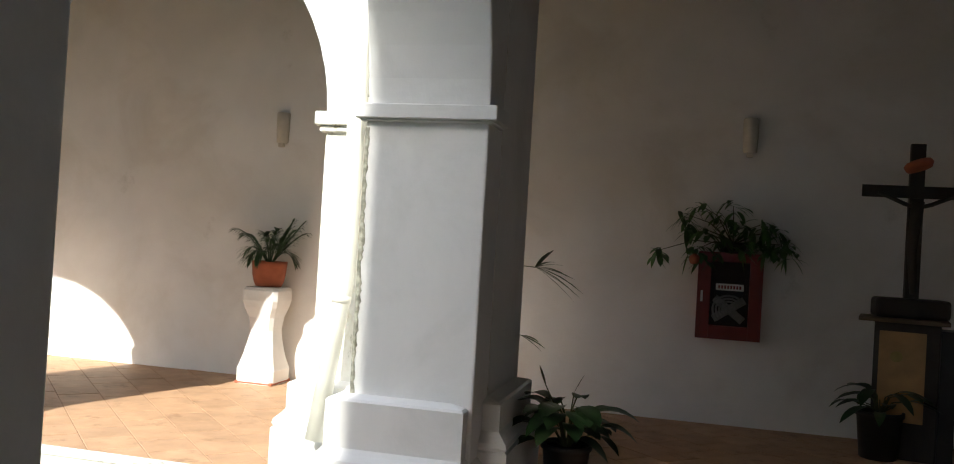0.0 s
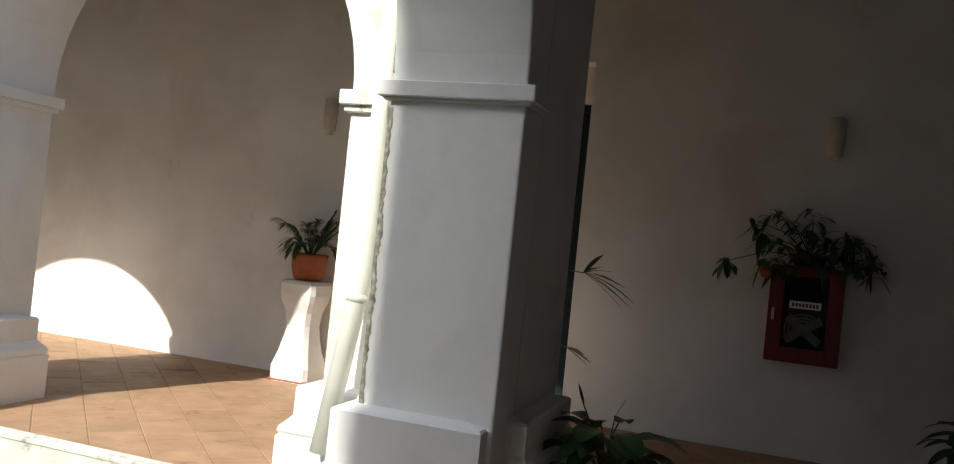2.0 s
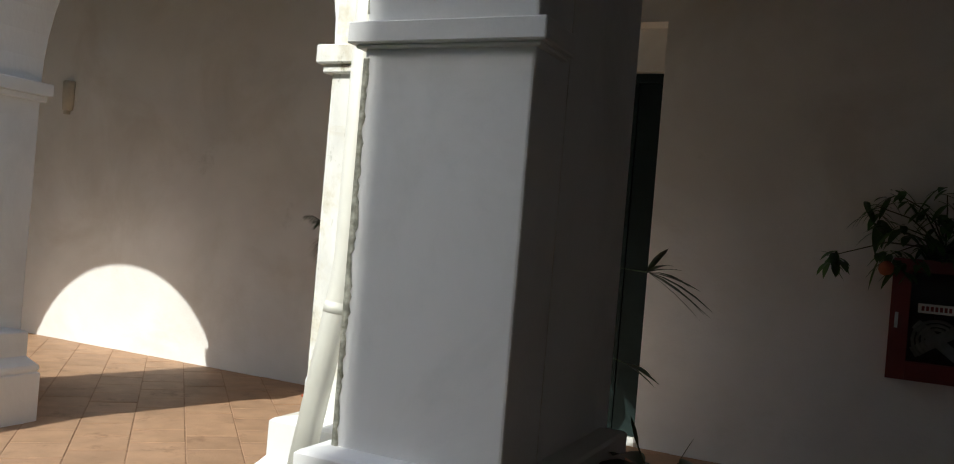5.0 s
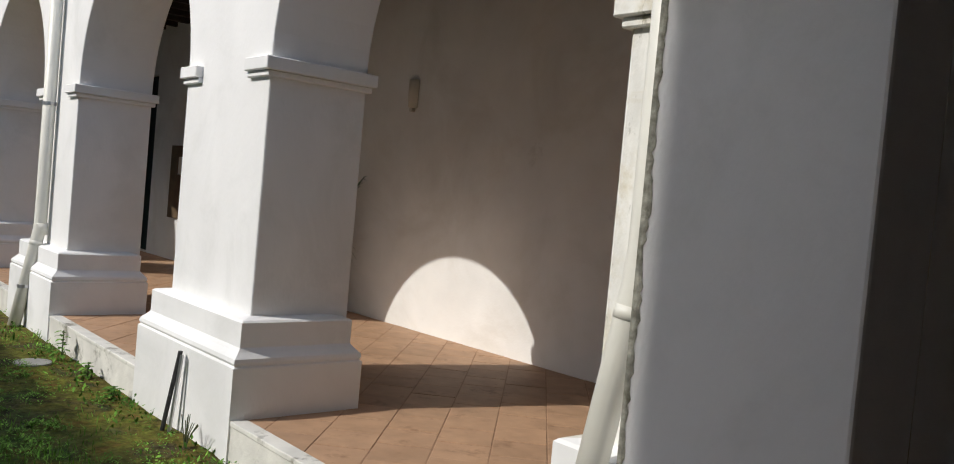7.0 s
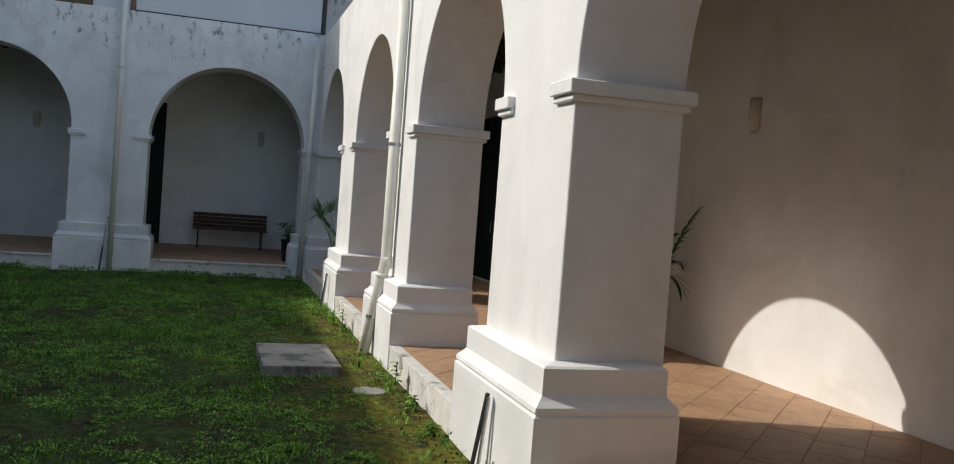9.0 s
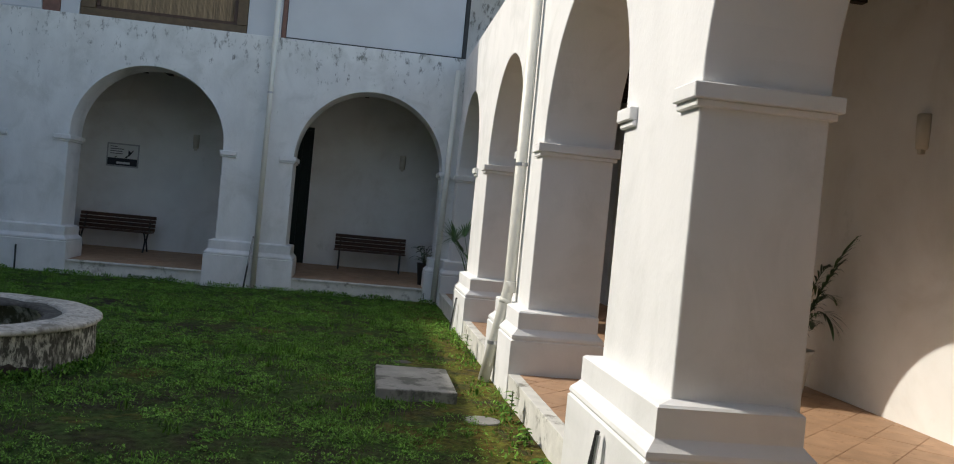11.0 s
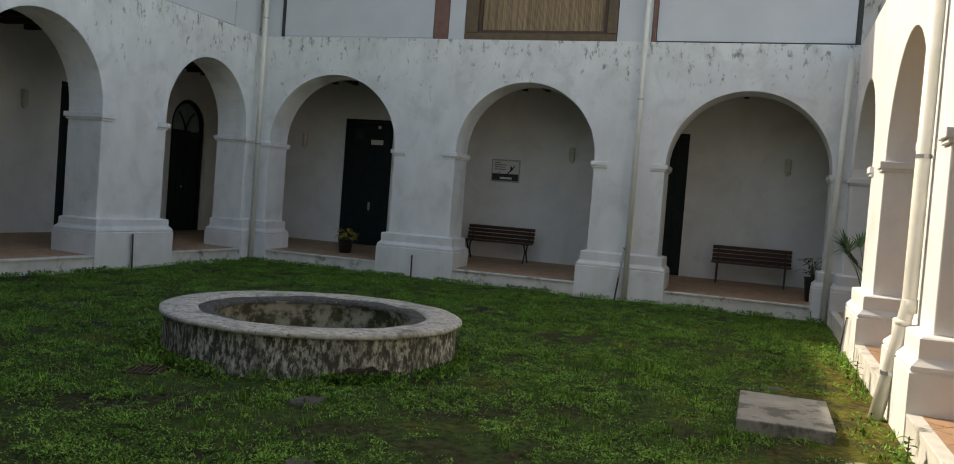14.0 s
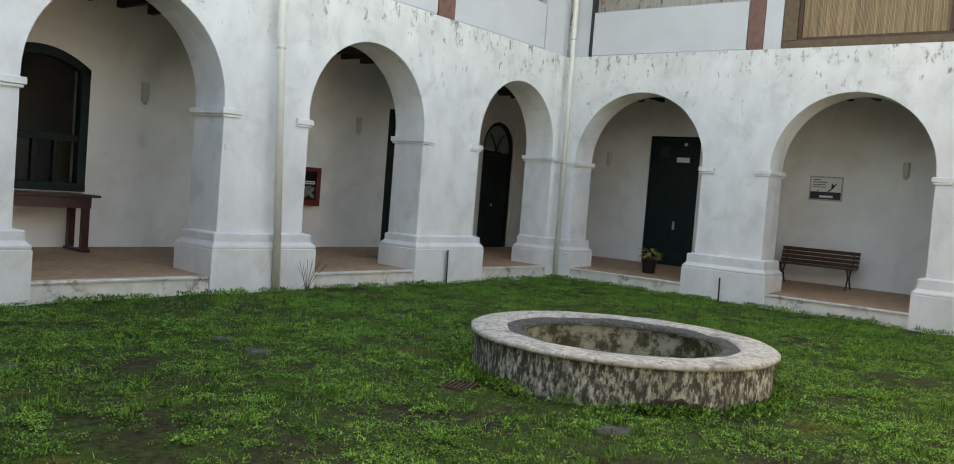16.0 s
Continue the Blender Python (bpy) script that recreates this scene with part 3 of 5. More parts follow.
UPPER_WHITE = mat("upper_white_panel", (0.60, 0.615, 0.635), 0.8, grain=0.04, scale=1.5, dark=(0.5, 0.5, 0.5), dark_amt=0.15, dark_scale=2.0)


def upper_panel(at, a, b, z1, label, rail=False):
    t = thing("parapet_panel", Matrix.Identity(4), label, "panel")
    bm = bmesh.new()
    p, q = at(a, 0.05, TOP + 0.03), at(b, 0.12, z1)
    box(bm, min(p[0], q[0]), max(p[0], q[0]), min(p[1], q[1]), max(p[1], q[1]), p[2], q[2], bevel=0.006)
    part("panel", bm, UPPER_WHITE, t)
    bm = bmesh.new()
    p, q = at(a, 0.04 if rail else 0.07, TOP + 0.001), at(b, 0.13, TOP + 0.029)
    box(bm, min(p[0], q[0]), max(p[0], q[0]), min(p[1], q[1]), max(p[1], q[1]), p[2], q[2])
    part("bottom_rail", bm, IRON if rail else UPPER_WHITE, t)
    return t


def upper_post(at, a, b, material, label, name="gallery_post", z1=UP - 0.2, w0=0.03, w1=0.2):
    p, q = at(a, w0, TOP + 0.002), at(b, w1, z1)
    ob = part(name, B(min(p[0], q[0]), max(p[0], q[0]), min(p[1], q[1]), max(p[1], q[1]), p[2], q[2], bevel=0.008), material)
    return tagged(ob, label, "post")


W, S = SIDES["west"], SIDES["south"]
upper_panel(W, -6.40, -2.96, 5.82, "white upper gallery parapet panel with faint stains")
upper_panel(W, 1.54, 4.97, 6.6, "tall plain white upper gallery panel over a dark rail", True)
upper_panel(S, -17.16, -14.19, 5.83, "white upper gallery parapet panel above stained wall")
upper_panel(S, -13.70, -9.5, 5.83, "white upper gallery parapet panel above stained wall")
for a, b, m, lb in ((-2.94, -2.63, REDWOOD, "red-brown timber gallery post"), (1.45, 1.53, REDWOOD, "thin red-brown timber gallery post"),
                    (-2.62, -2.28, UPPER_WHITE, "white plastered strip beside the blind"), (0.80, 1.44, UPPER_WHITE, "white plastered strip beside the blind"),
                    (4.98, 5.06, IRON, "dark metal post at the corner"), (-6.47, -6.41, IRON, "dark metal post beside the panel")):
    upper_post(W, a, b, m, lb)
upper_post(S, -14.17, -13.72, REDWOOD, "red-brown timber gallery post")
upper_post(S, -18.09, -17.2, UPPER_WHITE, "white plastered corner pillar of the upper gallery", "corner_pillar", w0=0.06)
upper_post(W, -6.92, -6.48, UPPER_WHITE, "white plastered corner pillar of the upper gallery", "corner_pillar", w0=0.06)

blind = thing("blind_window", Matrix.Identity(4), "brown timber frame with a drawn reed blind", "window")
for a, b, z0, z1 in ((-2.265, 0.79, TOP + 0.003, TOP + 0.14), (-2.265, 0.79, 7.2, 7.34), (-2.265, -2.0, TOP + 0.145, 7.195), (0.6, 0.79, TOP + 0.145, 7.195)):
    part("frame", B(XB - 0.16, XB - 0.02, a, b, z0, z1, bevel=0.01), BROWNWOOD, blind)
for a, b, z0, z1 in ((-1.995, 0.595, TOP + 0.145, TOP + 0.2), (-1.995, -1.93, TOP + 0.205, 7.19), (0.53, 0.595, TOP + 0.205, 7.19)):
    part("inner_frame", B(XB - 0.15, XB - 0.06, a, b, z0, z1, bevel=0.006), BENCHWOOD, blind)
bm = bmesh.new()
y = -1.925
while y < 0.52:
    w = random.uniform(0.014, 0.024)
    box(bm, XB - 0.125 + random.uniform(-.004, .004), XB - 0.11, y, min(y + w, 0.525), TOP + 0.21, 7.18)
    y += w + 0.004
part("reeds", bm, REED, blind, "close-set vertical reeds")
part("backing", B(XB - 0.15, XB - 0.14, -1.92, 0.525, TOP + 0.21, 7.18), DARKWOOD, blind)

# ---- openings: doors and windows ----
def door(name, along, fixed, sgn, a, b, z1, label, recess=0.1, plates=False):
    """A plank door leaf in its frame, set back in an opening. sgn: the way into the wall."""
    d = tagged(thing(name, Matrix.Identity(4), label, "door"), kind="structure")

    def bx(u0, u1, w0, w1, z0, z1_):
        f0, f1 = sorted((fixed + sgn * w0, fixed + sgn * w1))
        return B(u0, u1, f0, f1, z0, z1_, bevel=0.004) if along == "x" else B(f0, f1, u0, u1, z0, z1_, bevel=0.004)
    fw = 0.07
    part("door_frame", bx(a, a + fw, recess - 0.03, recess + 0.1, FLOOR, z1), GREEN_DOOR, d)
    part("door_frame", bx(b - fw, b, recess - 0.03, recess + 0.1, FLOOR, z1), GREEN_DOOR, d)
    part("door_frame", bx(a + fw + .001, b - fw - .001, recess - 0.03, recess + 0.1, z1 - fw, z1), GREEN_DOOR, d)
    n = 6
    w = (b - a - 2 * fw) / n
    for i in range(n):
        part("plank", bx(a + fw + i * w + 0.003, a + fw + (i + 1) * w - 0.003, recess + 0.004 * (i % 2), recess + 0.06, FLOOR + 0.01, z1 - fw - 0.003), GREEN_DOOR, d)
    part("back_panel", bx(a + fw, b - fw, recess + 0.062, recess + 0.085, FLOOR + 0.01, z1 - fw - 0.002), GREEN_DOOR, d)
    mid = (a + b) / 2 + 0.1
    part("lock_plate", bx(mid - 0.03, mid + 0.03, recess - 0.012, recess - 0.001, FLOOR + 0.95, FLOOR + 1.15), STEEL, d, "small metal lock plate")
    if plates:
        part("name_plate", bx(mid - 0.05, mid + 0.28, recess - 0.012, recess - 0.001, z1 - 0.62, z1 - 0.5), PAPER, d, "pale name plate")
        part("vent_panel", bx(mid - 0.5, mid - 0.25, recess - 0.012, recess - 0.001, z1 - 0.5, z1 - 0.24), DARKVOID, d, "dull grey pane")
        part("number_plate", bx(mid + 0.12, mid + 0.2, recess - 0.012, recess - 0.001, z1 - 0.22, z1 - 0.15), PAPER, d, "small white number plate")
    return d


door("door_1", "x", YR_BACK, 1, DOOR_R[0], DOOR_R[1], 3.14, "dark green plank door deep in its plastered opening", 0.3)
structure("lintel", B(DOOR_R[0], DOOR_R[1], YR_BACK + 0.2, YR_BACK + 0.5, 3.145, 3.479), PLASTER, "plastered lintel above a recessed door", "trim")
door("door_2", "x", YR_BACK, 1, -17.8, -16.1, 3.5, "dark green plank door in the gallery wall", 0.12)
door("door_3", "y", XB_BACK, -1, -6.42, -5.10, 3.47, "tall dark green plank door with a pale name plate", 0.06, True)
door("door_4", "y", XB_BACK, -1, 0.85, 2.03, 3.49, "tall dark green plank door in the gallery wall", 0.1)
door("door_5", "x", YC_BACK, -1, -17.1, -15.87, 3.46, "tall dark green plank door in the gallery wall", 0.05)
door("door_6", "x", YC_BACK, -1, -12.2, -10.95, 3.45, "tall dark green plank door in the gallery wall", 0.05)

# arched door with a fan light
d = tagged(thing("door_7", Matrix.Identity(4), "dark arched door with a glazed fan light", "door"), kind="structure")
cx, r, zs = -20.04, 0.65, 2.975
yy = YC_BACK
bm = bmesh.new()
n = 20
outer = [(cx - 0.72, FLOOR), (cx - 0.72, 3.659), (cx + 0.72, 3.659), (cx + 0.72, FLOOR)]
arc = [(cx + r * math.cos(math.pi * i / n), zs + r * math.sin(math.pi * i / n)) for i in range(n + 1)]
for y0 in (yy - 0.02, yy - 0.2):
    vs = [bm.verts.new((x, y0, z)) for x, z in outer + [(cx + r, FLOOR)] + arc + [(cx - r, FLOOR)]]
    bm.faces.new(vs)
part("surround", bm, PLASTER, d)
ring = bmesh.new()
loops = []
for y0, rr in ((yy - 0.05, r), (yy - 0.05, r - 0.09), (yy - 0.15, r - 0.09), (yy - 0.15, r)):
    loops.append([(cx + rr, y0, FLOOR)] + [(cx + rr * math.cos(math.pi * i / n), y0, zs + rr * math.sin(math.pi * i / n)) for i in range(n + 1)] + [(cx - rr, y0, FLOOR)])
vv = [[ring.verts.new(p) for p in lp] for lp in loops]
for k in range(4):
    a_, b_ = vv[k], vv[(k + 1) % 4]
    for i in range(len(a_) - 1):
        ring.faces.new((a_[i], a_[i + 1], b_[i + 1], b_[i]))
part("door_frame", ring, GREEN_DOOR, d)
for i in range(4):
    w = (2 * r - 0.18) / 4
    part("plank", B(cx - r + 0.09 + i * w + .003, cx - r + 0.09 + (i + 1) * w - .003, yy - 0.13, yy - 0.08, FLOOR + .01, 2.75, bevel=.004), GREEN_DOOR, d)
part("transom", B(cx - r + 0.09, cx + r - 0.09, yy - 0.14, yy - 0.06, 2.755, 2.83), GREEN_DOOR, d)
for sgn in (-1, 1):
    bm = bmesh.new()
    tube(bm, [(cx + 0.0, yy - 0.1, 2.83), (cx + sgn * 0.05, yy - 0.1, 3.0), (cx + sgn * 0.18, yy - 0.1, 3.2), (cx + sgn * 0.3, yy - 0.1, 3.3)], 0.022)
    part("glazing_bar", bm, GREEN_DOOR, d)
bm = bmesh.new()
bm.faces.new([bm.verts.new((cx + (r - .08) * math.cos(math.pi * i / n), yy - 0.11, zs - 0.12 + (r + 0.03) * math.sin(math.pi * i / n))) for i in range(n + 1)])
part("pane", bm, mat("fan_light_glass", (0.20, 0.25, 0.25), 0.15, grain=0.2, scale=3), d, "dull greenish glass")
knob = part("door_knob", lathe([(0.0, 0), (0.03, 0.01), (0.035, 0.03), (0.0, 0.05)], 10), STEEL, d)
knob.matrix_basis = pose(cx + 0.1, yy - 0.08, 1.45, -90, 0, 0)

# rooms behind the openings, their darkness put into the wall colour
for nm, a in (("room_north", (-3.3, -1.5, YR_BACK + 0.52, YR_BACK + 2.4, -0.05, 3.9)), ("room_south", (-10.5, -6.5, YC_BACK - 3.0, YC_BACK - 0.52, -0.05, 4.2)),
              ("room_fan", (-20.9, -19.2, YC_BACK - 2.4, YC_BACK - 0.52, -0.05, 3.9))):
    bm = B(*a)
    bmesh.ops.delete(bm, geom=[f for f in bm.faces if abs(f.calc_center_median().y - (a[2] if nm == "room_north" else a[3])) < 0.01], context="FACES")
    structure("wall_" + nm, bm, DARKVOID if nm != "room_south" else DIMROOM, "room behind an opening, its dimness painted into the walls", "wall")

# south window: a sash with a low balustrade
wdw = tagged(thing("window_1", Matrix.Identity(4), "dark green segment-headed window with glazed panes", "window"), kind="structure")
wx0, wx1, wz0, wz1 = -8.98, -7.35, 1.24, 3.5
for a in ((wx0, wx0 + 0.14, wz0, 3.2), (wx1 - 0.14, wx1, wz0, 3.2)):
    part("window_frame", B(a[0], a[1], YC_BACK - 0.14, YC_BACK + 0.03, a[2], a[3], bevel=0.008), GREEN_DOOR, wdw)
part("window_sill", B(wx0, wx1, YC_BACK - 0.2, YC_BACK + 0.04, wz0 + .001, wz0 + 0.13, bevel=0.008), GREEN_DOOR, wdw)
part("glazing_bar", B(wx0 + 0.141, wx1 - 0.141, YC_BACK - 0.12, YC_BACK - 0.01, 2.03, 2.14, bevel=0.006), GREEN_DOOR, wdw)
for k in range(1, 4):
    x = wx0 + 0.14 + k * (wx1 - wx0 - 0.28) / 4
    part("glazing_bar", B(x - 0.035, x + 0.035, YC_BACK - 0.11, YC_BACK - 0.02, wz0 + 0.132, 2.028, bevel=0.005), GREEN_DOOR, wdw)
bm = bmesh.new()
mid, half = (wx0 + wx1) / 2, (wx1 - wx0) / 2
loops = []
for y0 in (YC_BACK + 0.03, YC_BACK - 0.14):
    top = [(mid + half * (2 * i / 14 - 1), 3.2 + 0.29 * (1 - (2 * i / 14 - 1) ** 2)) for i in range(15)]
    low = [(mid + (half - .0) * (2 * i / 14 - 1), 3.2 - 0.13 + 0.27 * (1 - (2 * i / 14 - 1) ** 2)) for i in range(15)]
    loops.append([bm.verts.new((x, y0, z)) for x, z in top + low[::-1]])
bm.faces.new(loops[0])
bm.faces.new(loops[1][::-1])
for i in range(30):
    bm.faces.new((loops[0][i], loops[1][i], loops[1][(i + 1) % 30], loops[0][(i + 1) % 30]))
part("head_frame", bm, GREEN_DOOR, wdw)
bm = bmesh.new()
for y0 in (YC_BACK + 0.0, YC_BACK - 0.2):
    top = [(mid + half * (2 * i / 14 - 1), 3.2 + 0.291 * (1 - (2 * i / 14 - 1) ** 2)) for i in range(15)]
    bm.faces.new([bm.verts.new((x, y0, z)) for x, z in top[:8] + [(mid, wz1), (wx0, wz1)]])
    bm.faces.new([bm.verts.new((x, y0, z)) for x, z in top[7:] + [(wx1, wz1), (mid, wz1)]])
part("spandrel", bm, PLASTER, wdw)
for a in ((wx0 + .14, wx1 - .14, 2.14, 3.4), (wx0 + .14, wx1 - .14, wz0 + .13, 2.03)):
    part("pane", B(a[0], a[1], YC_BACK - 0.075, YC_BACK - 0.07, a[2], a[3]), GLASS, wdw).visible_shadow = False

# ---- downpipes ----
def downpipe(path, label, r=0.05, collars=(), coupler=None):
    t = thing("downpipe", Matrix.Identity(4), label, "drainpipe", "downpipes of the court")
    part("pipe", tube(bmesh.new(), path, r, 14), PVC, t, smooth=True)
    if len(path) == 4:       # a push-fit joint on the slanting foot
        p0, p1 = Vector(path[2]), Vector(path[3])
        part("joint_ring", tube(bmesh.new(), [p0.lerp(p1, 0.08), p0.lerp(p1, 0.13)], r * 1.05, 14), PVC, t, smooth=True)
    if coupler:
        part("coupler", tube(bmesh.new(), [coupler, Vector(coupler) + Vector((0, 0, 0.12))], r * 1.07, 14), PVC, t, smooth=True)
    for c in collars:
        part("collar", tube(bmesh.new(), [c, Vector(c) + Vector((0, 0, 0.035))], r * 1.12, 14), STEEL, t, "steel strap")
    return t


downpipe([(-2.19, 4.955, 4.7), (-2.2, 4.95, 1.62), (-2.206, 4.941, 1.5), (-2.29, 4.82, 0.56)], "cream plastic downpipe kicked out over the plinth at the sunny corner", 0.056)
downpipe([(-10.1, 4.99, 4.72), (-10.1, 4.985, 1.1), (-10.1, 4.972, 0.99), (-10.1, 4.80, 0.02)], "cream plastic downpipe on a sunny pier, slanting out over its plinth", 0.062,
         [(-10.1, 4.99, 2.33), (-10.1, 4.872, 0.42)], (-10.1, 4.99, 0.98))
downpipe([(-17.99, 1.37, 7.6), (-17.87, 1.37, 0.03)], "white plastic downpipe on a weathered pier", 0.05, [(-17.927, 1.37, 3.75)])
downpipe([(-17.95, -6.78, 8.5), (-17.86, -6.69, 0.03)], "cream plastic downpipe in the weathered corner", 0.055, [(-17.886, -6.716, 2.5), (-17.915, -6.745, 5.2)])
downpipe([(-9.90, -6.80, 7.5), (-10.24, -6.69, 0.03)], "cream plastic downpipe on a weathered pier", 0.058, [(-10.075, -6.743, 3.6)])
downpipe([(-17.97, 4.93, 4.6), (-17.87, 4.83, 0.03)], "grey-white plastic downpipe in the shaded corner", 0.055)

# ---- court: well, slab, rods ----
well = thing("well", pose(-9.67, -0.57, 0), "low round stone well with a broad weathered rim", "well")
def bumpy(profile, n, amp, seed):
    bm = bmesh.new()
    loops = []
    for j, (r, z) in enumerate(profile):
        loops.append([((r + amp * noise.noise(Vector((math.cos(2 * math.pi * i / n) * 4, math.sin(2 * math.pi * i / n) * 4, z * 6 + seed)))) * math.cos(2 * math.pi * i / n),
                       (r + amp * noise.noise(Vector((math.cos(2 * math.pi * i / n) * 4, math.sin(2 * math.pi * i / n) * 4, z * 6 + seed)))) * math.sin(2 * math.pi * i / n),
                       z + amp * 0.6 * noise.noise(Vector((math.cos(2 * math.pi * i / n) * 3, math.sin(2 * math.pi * i / n) * 3, j * 0.3 + seed)))) for i in range(n)])
    return rings(bm, loops, False, False)


part("drum", bumpy([(1.47, -0.08), (1.475, 0.1), (1.47, 0.2), (1.475, 0.3), (1.475, 0.385)], 160, 0.03, 1), STONE, well, "mottled black and white drum", True)
part("rim", bumpy([(1.475, 0.368), (1.512, 0.372), (1.522, 0.385), (1.52, 0.408), (1.505, 0.42), (1.4, 0.43), (1.2, 0.428), (1.165, 0.42), (1.15, 0.40)], 160, 0.016, 2), RIMSTONE, well, "pale flat stone rim", True)
part("inner_step", bumpy([(1.17, 0.408), (1.1, 0.40), (1.02, 0.395), (0.99, 0.375), (0.985, 0.35)], 160, 0.035, 5), mat("dark_inner_stone", (0.075, 0.072, 0.062), 0.95, grain=0.5, scale=20, bump=1.0, bump_scale=30, dark=(0.40, 0.38, 0.33), dark_amt=0.35, dark_scale=16), well, "dark inner step with paler patches", True)
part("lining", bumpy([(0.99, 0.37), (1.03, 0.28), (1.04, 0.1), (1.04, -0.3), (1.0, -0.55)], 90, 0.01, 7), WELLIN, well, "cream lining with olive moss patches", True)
# shell proud of the drum; the mossy hollow's darkness is painted in its colour
bm = bmesh.new()
pts = [(math.radians(47 + 13.0 * math.cos(math.pi * i / 14)), -0.06 + (0.17 + 0.02 * math.sin(i * 2.3)) * math.sin(math.pi * i / 14) ** 0.6) for i in range(15)]
low = [bm.verts.new((1.53 * math.cos(a_), 1.53 * math.sin(a_), -0.07)) for a_, _ in pts]
high = [bm.verts.new((1.506 * math.cos(a_), 1.506 * math.sin(a_), z_)) for a_, z_ in pts]
back = [bm.verts.new((1.44 * math.cos(a_), 1.44 * math.sin(a_), z_ + 0.02)) for a_, z_ in pts]
for i in range(14):
    bm.faces.new((low[i], low[i + 1], high[i + 1], high[i]))
    bm.faces.new((high[i], high[i + 1], back[i + 1], back[i]))
part("dark_hollow_shell", bm, SOIL, well, "dark shell standing for the mossy hollow in the crumbled base")
part("bottom", lathe([(0.0, -0.5), (1.05, -0.5)], 40, cap0=False, cap1=False), SOIL, well)

slab = part("cover_slab", B(-10.17, -8.95, 3.65, 4.40, -0.04, 0.1, bevel=0.012), CONCRETE)
tagged(slab, "stained grey concrete cover slab sunk in the grass", "slab")
dr = thing("drain_cover", pose(-8.28, 4.55, 0.012), "small round pale drain cover in moss", "drain")
part("rim", lathe([(0.1, -0.04), (0.15, -0.04), (0.15, 0.012), (0.1, 0.012)], 28), CONCRETE, dr)
part("lid", lathe([(0.0, -0.03), (0.097, -0.03), (0.097, 0.006), (0.0, 0.009)], 28), STEEL, dr)
RUST = mat("rusty_iron", (0.09, 0.055, 0.035), 0.85, grain=0.4, scale=30)
gr = thing("drain_grate", pose(-7.86, -1.16, 0.018, 0, 0, 20), "dark iron drain grate overgrown with grass", "grate")
for k in range(7):
    part("bar", B(-0.14, 0.14, -0.14 + k * 0.043, -0.14 + k * 0.043 + 0.014, -0.02, 0.004), RUST, gr)
for k in (-1, 1):
    part("frame", B(k * 0.152 - 0.01, k * 0.152 + 0.01, -0.15, 0.15, -0.03, 0.006), RUST, gr)


def iron_rod(a, b, c=None, label="thin worn iron rod leaning against a pier plinth"):
    t = thing("iron_stake", Matrix.Translation(b), label, "stake", "iron stakes along the piers")
    b = Vector(b)
    part("rod", tube(bmesh.new(), [Vector(b) - b, Vector(a) - b], 0.016, 6), IRON, t)
    if c:
        part("rod", tube(bmesh.new(), [Vector(c) - b, Vector(a) - b + Vector((0.03, 0, -0.02))], 0.013, 6), STEEL, t)
    return t


iron_rod((-5.90, 4.86, 0.56), (-5.98, 4.80, -0.03), (-5.90, 4.82, -0.03), "pair of worn iron rods leaning against a sunny plinth")
iron_rod((-13.95, 4.86, 0.52), (-14.0, 4.80, -0.03), (-13.95, 4.82, -0.03), "pair of worn iron rods leaning against a sunny plinth")
iron_rod((-17.9, 1.30, 1.0), (-17.82, 1.2, -0.03), (-17.84, 1.2, -0.03), "long dark iron rod leaning beside the downpipe")
iron_rod((-17.88, -2.95, 0.47), (-17.88, -2.94, -0.03))
iron_rod((-14.2, -6.72, 0.62), (-14.22, -6.72, -0.03), (-14.18, -6.72, -0.03))

# ---- benches ----
def slat_bench(m, label, iron_legs=True):
    t = thing("bench", m, label, "bench", "slatted garden benches")
    L = 1.6
    for k in range(4):
        part("seat_slat", B(-L / 2, L / 2, -0.42 + k * 0.105, -0.335 + k * 0.105, 0.42, 0.45, bevel=0.006), BENCHWOOD, t)
    for k in range(4):
        z = 0.46 + k * 0.085
        bm = B(-L / 2, L / 2, -0.015, 0.015, -0.037, 0.037, bevel=0.006)
        bmesh.ops.transform(bm, matrix=pose(0, 0.02 + k * 0.022, z + 0.03, 14, 0, 0), verts=bm.verts)
        part("back_slat", bm, BENCHWOOD, t)
    for x in (-L / 2 + 0.12, L / 2 - 0.12):
        if iron_legs:
            bm = bmesh.new()
            tube(bm, [(x, -0.4, 0), (x, -0.33, 0.1), (x, -0.27, 0.25), (x, -0.33, 0.36), (x, -0.4, 0.41)], 0.018, 8)
            tube(bm, [(x, -0.02, 0), (x, -0.08, 0.1), (x, -0.16, 0.25), (x, -0.1, 0.36), (x, 0.0, 0.45), (x, 0.11, 0.78)], 0.018, 8)
            tube(bm, [(x, -0.42, 0.41), (x, 0.0, 0.41)], 0.016, 8)
            tube(bm, [(x, -0.27, 0.25), (x, -0.16, 0.25)], 0.015, 8)
            part("cast_leg", bm, IRON, t, "curved cast-iron leg frame")
        else:
            for y in (-0.38, 0.0):
                part("leg", B(x - 0.015, x + 0.015, y - 0.015, y + 0.015, 0, 0.418), IRON, t)
            part("back_post", B(x - 0.015, x + 0.015, 0.09, 0.12, 0.42, 0.78), IRON, t)
    return t


